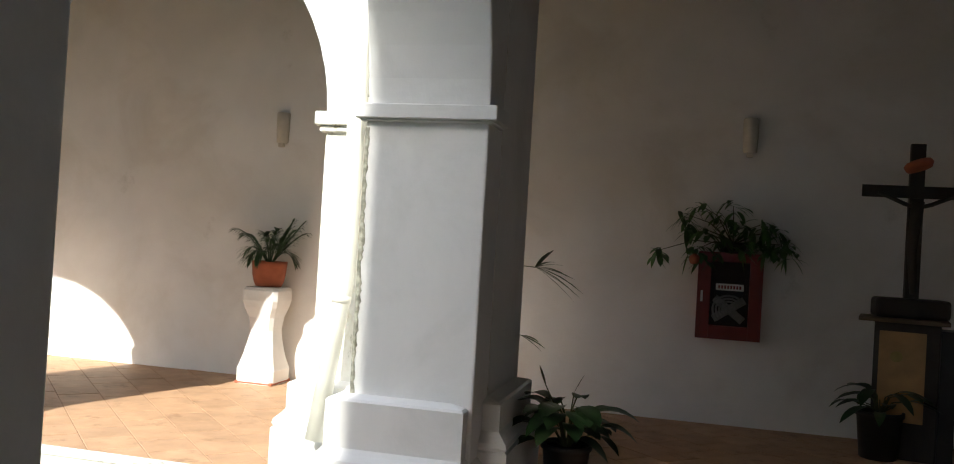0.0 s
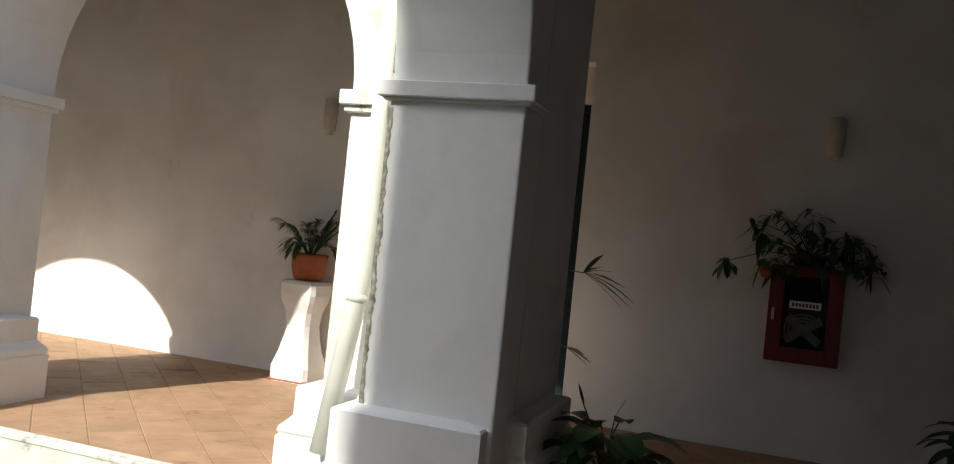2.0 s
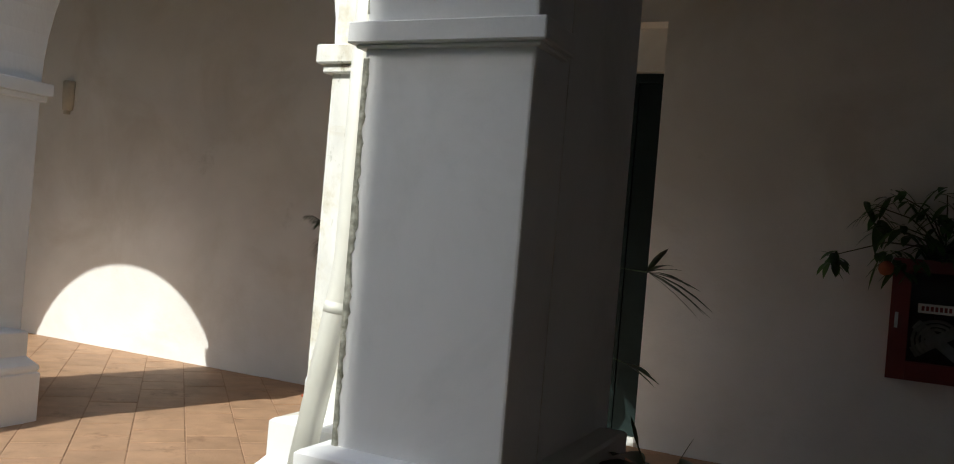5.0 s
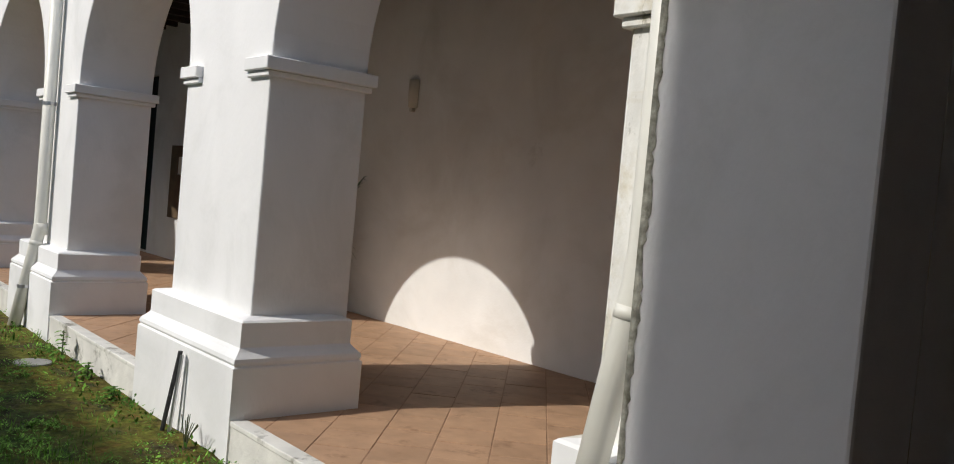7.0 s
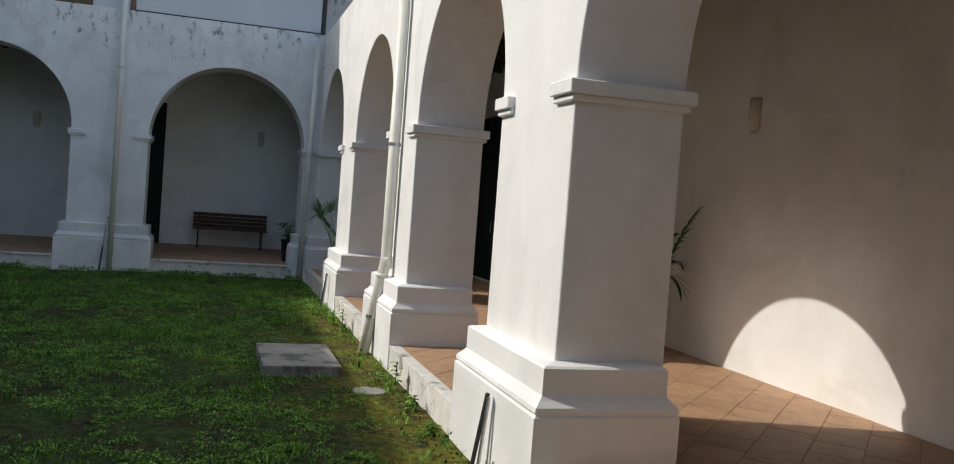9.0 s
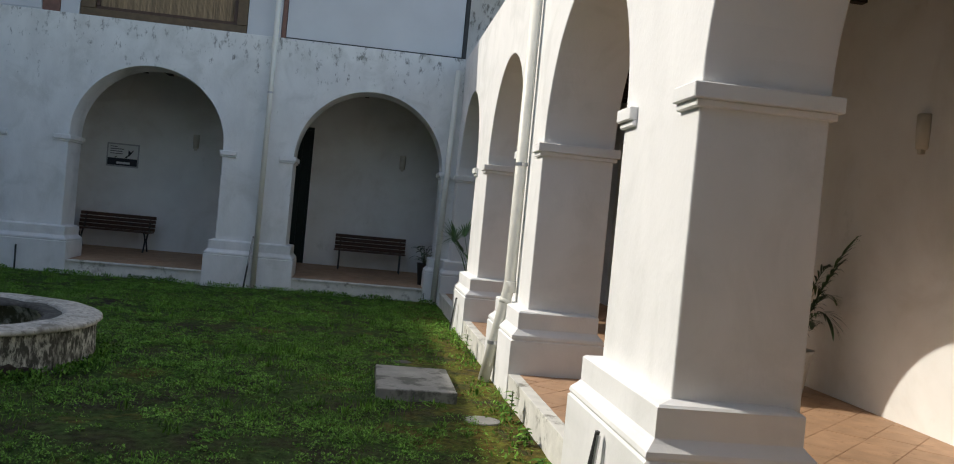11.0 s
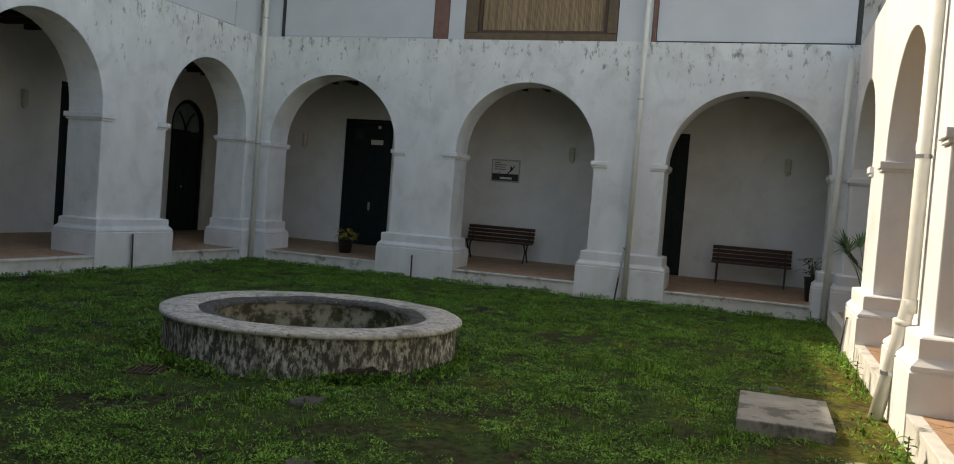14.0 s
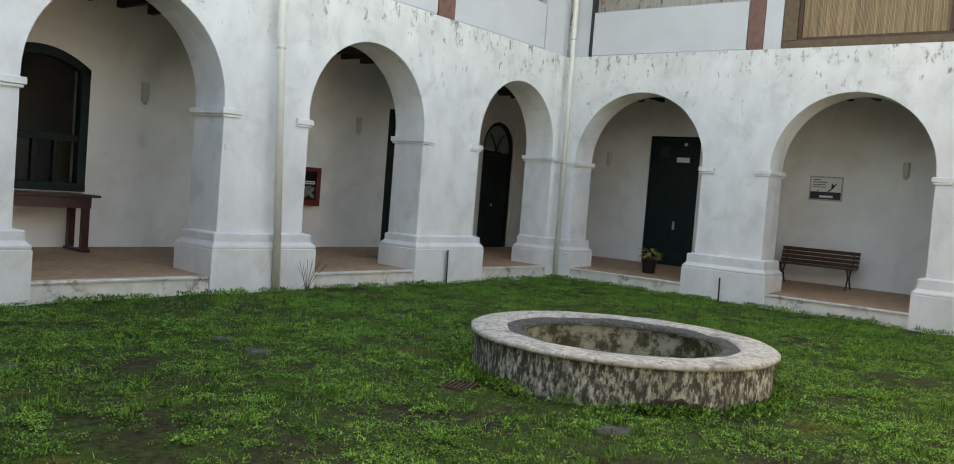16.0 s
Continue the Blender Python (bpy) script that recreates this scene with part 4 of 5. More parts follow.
slat_bench(pose(-20.8, -2.0, FLOOR + floor_rise(-20.6, 0), 0, 0, 90), "dark brown slatted bench with curved iron legs by the wall")
slat_bench(pose(-20.8, -3.85, FLOOR + floor_rise(-20.6, 0), 0, 0, 90), "dark brown slatted bench with curved iron legs by the door")
slat_bench(pose(-20.85, 3.54, FLOOR + floor_rise(-20.65, 0), 0, 0, 90), "dark brown slatted bench on thin straight legs by the wall", False)

# ---- wall fittings ----
def sconce(m, label="cream ceramic half-round wall sconce on plaster"):
    t = thing("wall_sconce", m, label, "wall lamp", "gallery wall sconces")
    bm = bmesh.new()
    n = 12
    loops = []
    for z, r in ((-0.16, 0.045), (-0.15, 0.062), (0.0, 0.07), (0.15, 0.07), (0.16, 0.062)):
        loops.append([(r * math.cos(math.pi * i / n), -r * 1.2 * math.sin(math.pi * i / n), z) for i in range(n + 1)])
    rings(bm, loops)
    part("shade", bm, SCONCE, t, smooth=True)
    part("base_cup", B(-0.03, 0.03, -0.05, 0, -0.2, -0.158, bevel=0.008), SCONCE, t)
    return t


for x, z in ((-4.36, 2.87), (0.31, 2.92), (-8.2, 2.87)):
    sconce(pose(x, YR_BACK, z))
for x in (-14.95, -9.94):
    sconce(pose(x, YC_BACK, 2.98, 0, 0, 180))
for y in (-7.54, -0.58, 4.11):
    sconce(pose(XB_BACK, y, 2.88, 0, 0, 90))


HOSE = mat("grey_canvas_hose", (0.30, 0.31, 0.30), 0.9, grain=0.2, scale=30)
GREYFRAME = mat("grey_frame", (0.42, 0.42, 0.41), 0.6, grain=0.06, scale=10)


def fire_cabinet(m, label):
    t = thing("fire_hose_cabinet", m, label, "fire cabinet", "red fire hose cabinets")
    w, h, d_ = 0.56, 0.78, 0.2
    part("body", B(-w / 2, w / 2, -d_ + 0.03, 0, 0, h, bevel=0.004), RED, t)
    dr_ = part("door", bmesh.new(), RED, t)
    me = bmesh.new()
    for a in ((-w / 2, -w / 2 + 0.11, 0, h), (w / 2 - 0.11, w / 2, 0, h), (-w / 2 + 0.111, w / 2 - 0.111, 0, 0.12), (-w / 2 + 0.111, w / 2 - 0.111, h - 0.08, h)):
        box(me, a[0], a[1], -d_, -d_ + 0.027, a[2], a[3])
    me.to_mesh(dr_.data)
    me.free()
    part("pane", B(-w / 2 + 0.11, w / 2 - 0.11, -d_ + 0.008, -d_ + 0.012, 0.12, h - 0.08), GLASS, dr_).visible_shadow = False
    part("label_strip", B(-0.12, 0.12, -d_ + 0.002, -d_ + 0.006, 0.44, 0.5), PAPER, dr_, "pale lettered strip")
    for k in range(8):
        part("lettering", B(-0.1 + k * 0.026, -0.083 + k * 0.026, -d_ - 0.001, -d_ + 0.001, 0.455, 0.485), RED, dr_)
    for k, (a_, b_) in enumerate(((-34, 0.0), (38, 0.004))):
        bm = B(-0.16, 0.16, -0.003, 0.0, -0.035, 0.035, bevel=0.001)
        bmesh.ops.transform(bm, matrix=pose(0.0, -0.1765 - b_, 0.27, 0, a_, 0), verts=bm.verts)
        part("hose", bm, HOSE, t, "folded pale canvas hose")
    bm = bmesh.new()
    for k in range(3):
        r = 0.14 - k * 0.03
        tube(bm, [(r * math.cos(a_ * math.pi / 10), -0.178, 0.27 + r * 0.9 * math.sin(a_ * math.pi / 10)) for a_ in range(3, 14)], 0.01, 6)
    part("hose_loop", bm, HOSE, t)
    part("backing", B(-0.165, 0.165, -0.1735, -0.1705, 0.125, 0.695), BLACK, t)
    part("latch", B(-w / 2 + 0.03, -w / 2 + 0.05, -d_ - 0.012, -d_ - 0.0005, 0.33, 0.43), STEEL, dr_)
    return t


fire_cabinet(pose(0.19, YR_BACK, 1.06), "deep red fire hose cabinet with a glazed door, plant on top")
fire_cabinet(pose(-13.54, YC_BACK, 1.2, 0, 0, 180), "deep red fire hose cabinet with a glazed door")

post = thing("bird_poster", pose(XB_BACK, -2.14, 2.15, 0, 0, 90) @ Matrix.Diagonal((0.83, 1, 0.94, 1)), "framed white poster of a bird over dark water", "poster")
part("frame", B(-0.42, 0.42, -0.03, 0, 0, 0.56, bevel=0.006), GREYFRAME, post)
part("sheet", B(-0.385, 0.385, -0.0302, -0.0285, 0.205, 0.525), PAPER, post)
part("picture_sea", B(-0.385, 0.385, -0.033, -0.0305, 0.035, 0.203), INK, post, "dark water strip")
part("picture_foam", B(-0.15, 0.2, -0.036, -0.0335, 0.07, 0.12), PAPER, post)
for pts in (((0.08, 0.2), (0.2, 0.3), (0.3, 0.44), (0.2, 0.36), (0.14, 0.42), (0.14, 0.3)), ((0.05, 0.205), (0.13, 0.24), (0.1, 0.27)), ((-0.22, 0.205), (-0.15, 0.23), (-0.17, 0.25))):
    bm = bmesh.new()
    bm.faces.new([bm.verts.new((x, -0.0335, z)) for x, z in pts])
    part("picture_bird", bm, INK, post)
for k in range(4):
    part("lettering", B(-0.33, (-0.15, 0.02, -0.02, 0.0)[k], -0.033, -0.0305, 0.47 - k * 0.055, 0.485 - k * 0.055), INK, post)

board = thing("notice_board", pose(-14.75, YR_BACK, 0.98), "brown wooden notice board with one white sheet", "notice board")
part("panel", B(-0.38, 0.38, -0.04, 0, 0, 1.24, bevel=0.006), BROWNWOOD, board)
part("sheet", B(-0.02, 0.24, -0.044, -0.0405, 0.75, 1.05), PAPER, board)

# ---- south gallery table ----
tb = thing("table", pose(-7.87, -9.66, FLOOR + floor_rise(-8, -9.66)), "long dark mahogany trestle table under the window", "table")
part("tabletop", B(-0.97, 0.97, -0.36, 0.36, 0.85, 0.89, bevel=0.008), MAHOGANY, tb)
part("apron", B(-0.86, 0.86, -0.28, -0.25, 0.68, 0.848), MAHOGANY, tb)
part("apron", B(-0.86, 0.86, 0.25, 0.28, 0.68, 0.848), MAHOGANY, tb)
for x in (-0.80, 0.80):
    for y in (-0.22, 0.22):
        part("leg", B(x - 0.05, x + 0.05, y - 0.05, y + 0.05, 0.05, 0.848, bevel=0.006), MAHOGANY, tb)
    part("foot", B(x - 0.05, x + 0.05, -0.34, 0.34, 0.0, 0.048, bevel=0.01), MAHOGANY, tb)

# ---- plants ----
def pot(parent, profile, material, n=24, label=""):
    p_ = part("pot", lathe(profile, n, cap1=False), material, parent, label, True)
    return p_


def frond(bm, base, azim, length, lift, droop, n=16, leaf_len=0.28, leaf_w=0.022):
    d_ = Vector((math.cos(azim), math.sin(azim), 0))
    side = Vector((-d_.y, d_.x, 0))
    pts = [Vector(base) + d_ * length * s * (1 - 0.15 * s) + Vector((0, 0, lift * s - droop * s * s)) for s in [i / n for i in range(n + 1)]]
    tube(bm, pts, 0.008, 5, 0.002)
    for i in range(4, n + 1):
        s = i / n
        for sg in (-1, 1):
            ll = leaf_len * (0.55 + 0.9 * math.sin(math.pi * min(1, s * 0.95))) * random.uniform(0.85, 1.1) * 0.8
            way = side * sg * (1 - 0.4 * s) + (pts[i] - pts[i - 1]).normalized() * (0.7 + 0.8 * s) + Vector((0, 0, 0.15))
            leaf(bm, pts[i], way, ll, leaf_w, droop=random.uniform(0.35, 0.7), n=3)


def fan_leaf(bm, start, tip, spread, count, length, width=0.024, arch=0.12):
    """A stalk with narrow leaflets spread like a fan at its end."""
    start, tip = Vector(start), Vector(tip)
    mid = (start + tip) / 2 + Vector((0, 0, arch * (tip - start).length))
    tube(bm, [start, mid, tip], 0.007, 5, 0.004)
    ahead = (tip - mid).normalized()
    side = ahead.cross(Vector((0, 0, 1)))
    side = side.normalized() if side.length > 1e-3 else Vector((1, 0, 0))
    over = side.cross(ahead)
    for k in range(count):
        a_ = spread * (2 * k / (count - 1) - 1)
        leaf(bm, tip, ahead * math.cos(a_) + (side * 0.75 + over * 0.66) * math.sin(a_), length * random.uniform(0.85, 1.1), width, droop=random.uniform(0.1, 0.3), n=4)


def palm(m, name, label, pot_profile, pot_mat, fronds, stems=3, pot_label=""):
    t = thing(name, m, label, "plant")
    pot(t, pot_profile, pot_mat, 28, pot_label)
    top = max(z for _, z in pot_profile)
    rim = pot_profile[-1][0]
    part("soil", lathe([(0.0, top - 0.03), (rim * 0.96, top - 0.03)], 20, cap0=False, cap1=False), SOIL, t)
    for az, ln, lift, droop, ll in fronds:
        bm = bmesh.new()
        frond(bm, (0.03 * math.cos(az), 0.03 * math.sin(az), top - 0.02), az, ln, lift, droop, leaf_len=ll)
        part("frond", bm, LEAF_DARK, t)
    return t


# pedestal with its potted palm
ped = thing("pedestal", pose(-4.30, 8.03, FLOOR) @ Matrix.Diagonal((0.8, 0.8, 1.0, 1)), "white plastered pedestal with curved waist and chipped foot", "pedestal")
prof = [(0.252, 0.0), (0.255, 0.14), (0.24, 0.18), (0.205, 0.28), (0.175, 0.42), (0.163, 0.53), (0.18, 0.66), (0.222, 0.76), (0.24, 0.83), (0.24, 0.93), (0.22, 0.96)]
bm = bmesh.new()
loops = []
for r, z in prof:
    rc = 0.045
    lp = []
    for cxs, cys in ((1, 1), (-1, 1), (-1, -1), (1, -1)):
        for k in range(2):
            a0 = math.atan2(cys, cxs) + (k - 0.5) * math.pi / 2
            lp.append((cxs * (r - rc) + rc * math.cos(a0), cys * (r - rc) + rc * math.sin(a0), z + (0.012 * noise.noise(Vector((cxs * 2 + k, cys * 3, 1))) if z < 0.01 else 0)))
    loops.append(lp)
rings(bm, loops)
part("shaft", bm, SUNNY, ped)
part("chipped_foot", loft_rect(bmesh.new(), -0.2, 0.2, -0.2, 0.2, [(0.05, 0.0), (0.0565, 0.012), (0.05, 0.026)]), POT, ped, "bare brown chipped foot")

bowl = [(0.13, 0.0), (0.15, 0.005), (0.175, 0.05), (0.195, 0.13), (0.205, 0.24), (0.212, 0.285), (0.2, 0.285), (0.19, 0.25)]
palm(pose(-4.30, 8.03, FLOOR + 0.965) @ Matrix.Diagonal((0.87, 0.75, 0.9, 1)), "potted_palm", "small palm in a round terracotta bowl on a pedestal", bowl, POT,
     [(a + random.uniform(-.2, .2), random.uniform(0.22, 0.46), random.uniform(0.4, 0.72), random.uniform(0.1, 0.4), 0.2) for a in [i * 0.39 for i in range(18)]], pot_label="orange terracotta bowl")
big = [(0.15, 0.0), (0.17, 0.01), (0.2, 0.3), (0.22, 0.34), (0.2, 0.34), (0.19, 0.3)]
door_palm = palm(pose(-1.95, 6.9, FLOOR), "potted_palm", "slender fan palm in a black pot near a green door", big, BLACK,
                 [(1.7, 0.5, 1.3, 0.5, 0.3), (2.8, 0.6, 1.2, 0.5, 0.3)])
for tip, sp, cnt, ln in (((0.62, -0.26, 1.37), 0.6, 9, 0.38), ((0.5, -0.1, 0.82), 0.3, 3, 0.22), ((-0.4, 0.1, 1.5), 0.8, 10, 0.34), ((0.1, -0.45, 1.0), 0.7, 8, 0.3)):
    bm = bmesh.new()
    fan_leaf(bm, (0, 0, 0.32), tip, sp * 1.35, cnt, ln, 0.042, 0.43)
    part("fan_leaf", bm, LEAF_DARK, door_palm)
tall = [(0.16, 0.0), (0.18, 0.01), (0.24, 0.4), (0.26, 0.45), (0.24, 0.45), (0.23, 0.42)]
palm(pose(-9.38, 7.8, FLOOR), "potted_palm", "tall palm in a whitewashed pot beside the wall", tall, MOULDY,
     [(a, random.uniform(0.45, 0.62), random.uniform(0.7, 2.0), random.uniform(0.5, 0.9), 0.24) for a in [i * 0.37 - 1.5 for i in range(20)]])
corner_palm = palm(pose(-16.2, 5.3, FLOOR), "potted_palm", "bushy fan palm in a terracotta pot at the gallery edge", [(0.14, 0), (0.16, 0.01), (0.2, 0.28), (0.22, 0.32), (0.2, 0.32), (0.19, 0.28)], POT,
                   [(2.0, 0.4, 0.8, 0.3, 0.3)])
for k in range(9):
    a_ = k * 0.75 + 0.4
    bm = bmesh.new()
    fan_leaf(bm, (0, 0, 0.3), (0.5 * math.cos(a_), 0.35 * math.sin(a_), random.uniform(0.75, 1.25)), 1.2, 16, 0.42, 0.03)
    part("fan_leaf", bm, LEAF, corner_palm)


def broadleaf(m, name, label, pot_profile, pot_mat, leaves, leaf_mat, spathes=()):
    t = thing(name, m, label, "plant")
    pot(t, pot_profile, pot_mat, 24)
    top = max(z for _, z in pot_profile)
    part("soil", lathe([(0.0, top - 0.03), (pot_profile[-1][0] * 0.96, top - 0.03)], 20, cap0=False, cap1=False), SOIL, t)
    for az, reach, h, ln, wd in leaves:
        d_ = Vector((math.cos(az), math.sin(az), 0))
        tip = Vector((0, 0, top)) + d_ * reach + Vector((0, 0, h))
        part("stem", tube(bmesh.new(), [Vector((0, 0, top - 0.02)) + d_ * 0.02, Vector((0, 0, top)) + d_ * reach * 0.45 + Vector((0, 0, h * 0.75)), tip], 0.005, 5), STEM, t)
        bm = bmesh.new()
        leaf(bm, tip, d_ + Vector((0, 0, random.uniform(0.0, 0.5))), ln, wd, droop=random.uniform(0.3, 0.7), fold=0.25, n=6)
        part("leaf", bm, leaf_mat, t, smooth=True)
    for az, reach, h in spathes:
        bm = bmesh.new()
        d_ = Vector((math.cos(az), math.sin(az), 0))
        p0 = Vector((0, 0, top))
        tube(bm, [p0, p0 + d_ * reach * 0.5 + Vector((0, 0, h * 0.6)), p0 + d_ * reach + Vector((0, 0, h))], 0.004, 5)
        leaf(bm, p0 + d_ * reach + Vector((0, 0, h)), d_ * 0.5 + Vector((0, 0, 1)), 0.13, 0.025, 0.0)
        part("spathe", bm, STEM, t, "withered flower spathe")
    return t


nursery = [(0.11, 0.0), (0.12, 0.005), (0.15, 0.26), (0.165, 0.27), (0.165, 0.3), (0.15, 0.3), (0.145, 0.27)]
random.seed(5)
broadleaf(pose(-0.87, 5.5, FLOOR), "peace_lily", "leafy peace lily in a dark pot with withered spathes", nursery, BLACK,
          [(i * 2.4 + random.uniform(-.3, .3), random.uniform(0.06, 0.22), random.uniform(0.02, 0.26), random.uniform(0.2, 0.29), random.uniform(0.11, 0.16)) for i in range(38)], LEAF_DARK,
          [(2.6, 0.2, 0.34), (0.2, 0.03, 0.32)])
broadleaf(pose(1.37, 7.55, FLOOR), "potted_plant", "drooping dark-leaved plant in a black pot by the lectern", [(0.13, 0.0), (0.14, 0.005), (0.17, 0.33), (0.185, 0.34), (0.185, 0.38), (0.17, 0.38), (0.16, 0.34)], BLACK,
          [(i * 2.4 + 0.5, random.uniform(0.1, 0.25), random.uniform(0.0, 0.2), random.uniform(0.2, 0.3), random.uniform(0.08, 0.12)) for i in range(22)], LEAF_DARK)
broadleaf(pose(-18.95, -5.0, FLOOR + floor_rise(-18.95, 0)), "potted_croton", "yellow-green croton in a black pot on the gallery edge", [(0.12, 0.0), (0.13, 0.005), (0.16, 0.28), (0.175, 0.29), (0.175, 0.33), (0.16, 0.33), (0.15, 0.3)], BLACK,
          [(i * 2.4, random.uniform(0.03, 0.1), random.uniform(0.02, 0.2), random.uniform(0.18, 0.28), random.uniform(0.06, 0.09)) for i in range(34)], LEAF_YELLOW)
broadleaf(pose(-18.7, 4.66, FLOOR + floor_rise(-18.7, 0)), "potted_plant", "dark bushy plant in a tall black pot beside a pier", [(0.1, 0.0), (0.11, 0.005), (0.15, 0.42), (0.16, 0.45), (0.15, 0.45), (0.14, 0.42)], BLACK,
          [(i * 2.4, random.uniform(0.05, 0.2), random.uniform(0.05, 0.35), random.uniform(0.1, 0.17), random.uniform(0.05, 0.08)) for i in range(28)], LEAF_DARK)

# plant trailing over the fire cabinet
vine = thing("trailing_plant", pose(0.2, 8.15, 1.835), "bushy green trailing plant in a bowl on the fire cabinet", "plant")
pot(vine, [(0.09, 0.0), (0.1, 0.005), (0.13, 0.1), (0.12, 0.1), (0.11, 0.08)], BLACK)
random.seed(9)
stems = bmesh.new()
clumps = [(-0.42, 0.33), (-0.3, 0.42), (-0.15, 0.32), (-0.02, 0.42), (-0.25, 0.2), (-0.32, 0.02), (-0.1, 0.12), (0.12, 0.22), (0.25, 0.28), (0.36, 0.22), (0.42, 0.1), (0.2, 0.1), (-0.68, -0.02),
          (-0.2, -0.04), (0.05, 0.05), (0.32, 0.05), (-0.38, 0.2), (0.0, 0.25), (0.46, 0.02)]
for cxv, czv in clumps:
    cyv = random.uniform(-0.18, 0.02)
    tube(stems, [(0, 0, 0.08), (cxv * 0.5, cyv * 0.6, max(0.1, czv * 0.8)), (cxv, cyv, czv)], 0.006, 5, 0.003)
    bm = bmesh.new()
    for k in range(15):
        a_ = random.uniform(0, 6.28)
        p0 = Vector((cxv + random.uniform(-.07, .07), cyv + random.uniform(-.06, .06), czv + random.uniform(-.06, .05)))
        p0.y = min(p0.y, 0.06)
        way = Vector((math.cos(a_), min(0.1, math.sin(a_)) - 0.2, random.uniform(-0.8, 0.3)))
        leaf(bm, p0, way, random.uniform(0.08, 0.15), random.uniform(0.04, 0.06), 0.5)
    part("leaf_clump", bm, LEAF, vine)
part("stem", stems, STEM, vine)
gourd = part("gourd", lathe([(0.0, -0.05), (0.035, -0.04), (0.05, -0.01), (0.045, 0.02), (0.02, 0.045), (0.0, 0.05)], 14), POT, vine, "small round brown fruit", True)
gourd.location = (-0.33, -0.12, -0.07)

# ---- lectern and crucifix ----
lec = thing("lectern", pose(1.58, 7.72, FLOOR, 0, 0, -12), "dark wooden lectern with a tan inset panel", "lectern")
part("body", B(-0.24, 0.24, -0.16, 0.16, 0.0, 1.09, bevel=0.01), DARKWOOD, lec)
part("front_panel", B(-0.2, 0.14, -0.166, -0.161, 0.3, 1.02), PANEL, lec, "tan inset panel")
emblem = part("emblem", lathe([(0.0, 0.0), (0.045, 0.0), (0.045, 0.006), (0.0, 0.008)], 20), BRASS, lec, "round pale gold emblem")
emblem.matrix_basis = pose(-0.07, -0.167, 0.82, 90, 0, 0)
part("top", B(-0.36, 0.3, -0.23, 0.2, 1.092, 1.125, bevel=0.006), BROWNWOOD, lec)
part("side_panel", B(0.244, 0.36, -0.15, 0.16, 0.0, 1.05), BLACK, lec)
crs = thing("crucifix", pose(1.60, 7.75, FLOOR + 1.126), "dark wooden crucifix on a block, standing on the lectern", "crucifix")
part("block", B(-0.28, 0.28, -0.13, 0.13, 0.0, 0.16, bevel=0.03), DARKWOOD, crs)
part("upright", B(-0.055, 0.055, -0.03, 0.03, 0.161, 1.43, bevel=0.004), DARKWOOD, crs)
part("crossbar", B(-0.42, 0.42, -0.055, -0.031, 0.98, 1.08, bevel=0.004), DARKWOOD, crs)
bm = bmesh.new()
tube(bm, [(-0.3, -0.07, 1.02), (-0.1, -0.08, 0.93), (0.0, -0.085, 0.9), (0.1, -0.08, 0.93), (0.3, -0.07, 1.02)], 0.017, 8)
tube(bm, [(0.0, -0.085, 0.95), (-0.02, -0.09, 0.7), (-0.03, -0.095, 0.55), (-0.01, -0.08, 0.3), (0, -0.06, 0.2)], 0.05, 10, 0.025)
part("figure", bm, DARKWOOD, crs, smooth=True)
bm = bmesh.new()
tube(bm, [(0.075 * math.cos(a_ * math.pi / 8), -0.045 + 0.02 * math.sin(a_ * math.pi / 8), 1.25 + 0.03 * math.cos(a_ * math.pi / 8 + 0.5)) for a_ in range(17)], 0.04, 8)
part("wreath", bm, POT, crs, "dull orange wreath", True)

# ---- ceiling lamps seen under the arches ----
def hook_lamp(m):
    t = thing("ceiling_lamp", m, "small dark ceiling lamp under the gallery beams", "ceiling lamp", "gallery ceiling lamps")
    part("rose", lathe([(0.05, -0.02), (0.06, 0.0)], 14), IRON, t)
    part("body", lathe([(0.0, -0.17), (0.05, -0.16), (0.08, -0.12), (0.06, -0.06), (0.02, -0.02)], 14), IRON, t, smooth=True)
    return t


hook_lamp(pose(-3.7, 7.0, 4.45))
for y in (-0.8, 3.4, -4.9):
    hook_lamp(pose(-19.9, y, 4.45))

# ---- loose stones in the grass ----
DARKSTONE = mat("dark_worn_stone", (0.085, 0.08, 0.07), 0.95, grain=0.3, scale=9, bump=0.5, bump_scale=40)
random.seed(3)
for k in range(18):
    x, y = random.uniform(-13, -4), random.uniform(-4.5, 4.0)
    if (x + 9.67) ** 2 + (y + 0.57) ** 2 < 3.2 or (x > -10.6 and x < -8.6 and y > 3.3):
        continue
    a, b = random.uniform(0.08, 0.2), random.uniform(0.06, 0.13)
    bm = bmesh.new()
    n = 10
    loops = [[(a * s * math.cos(2 * math.pi * i / n) * (1 + 0.2 * math.sin(i * 2.3 + k)), b * s * math.sin(2 * math.pi * i / n) * (1 + 0.2 * math.cos(i * 1.7 + k)), z) for i in range(n)] for s, z in ((1, -0.05), (1.0, 0.0), (0.85, 0.01), (0.4, 0.013))]
    rings(bm, loops)
    ob = part("paving_stone", bm, DARKSTONE, smooth=True)
    ob.matrix_basis = pose(x, y, 0.012, 0, 0, random.uniform(0, 180))
    tagged(ob, "flat dark worn stone sunk among the weeds", "stone", "old stones in the grass")

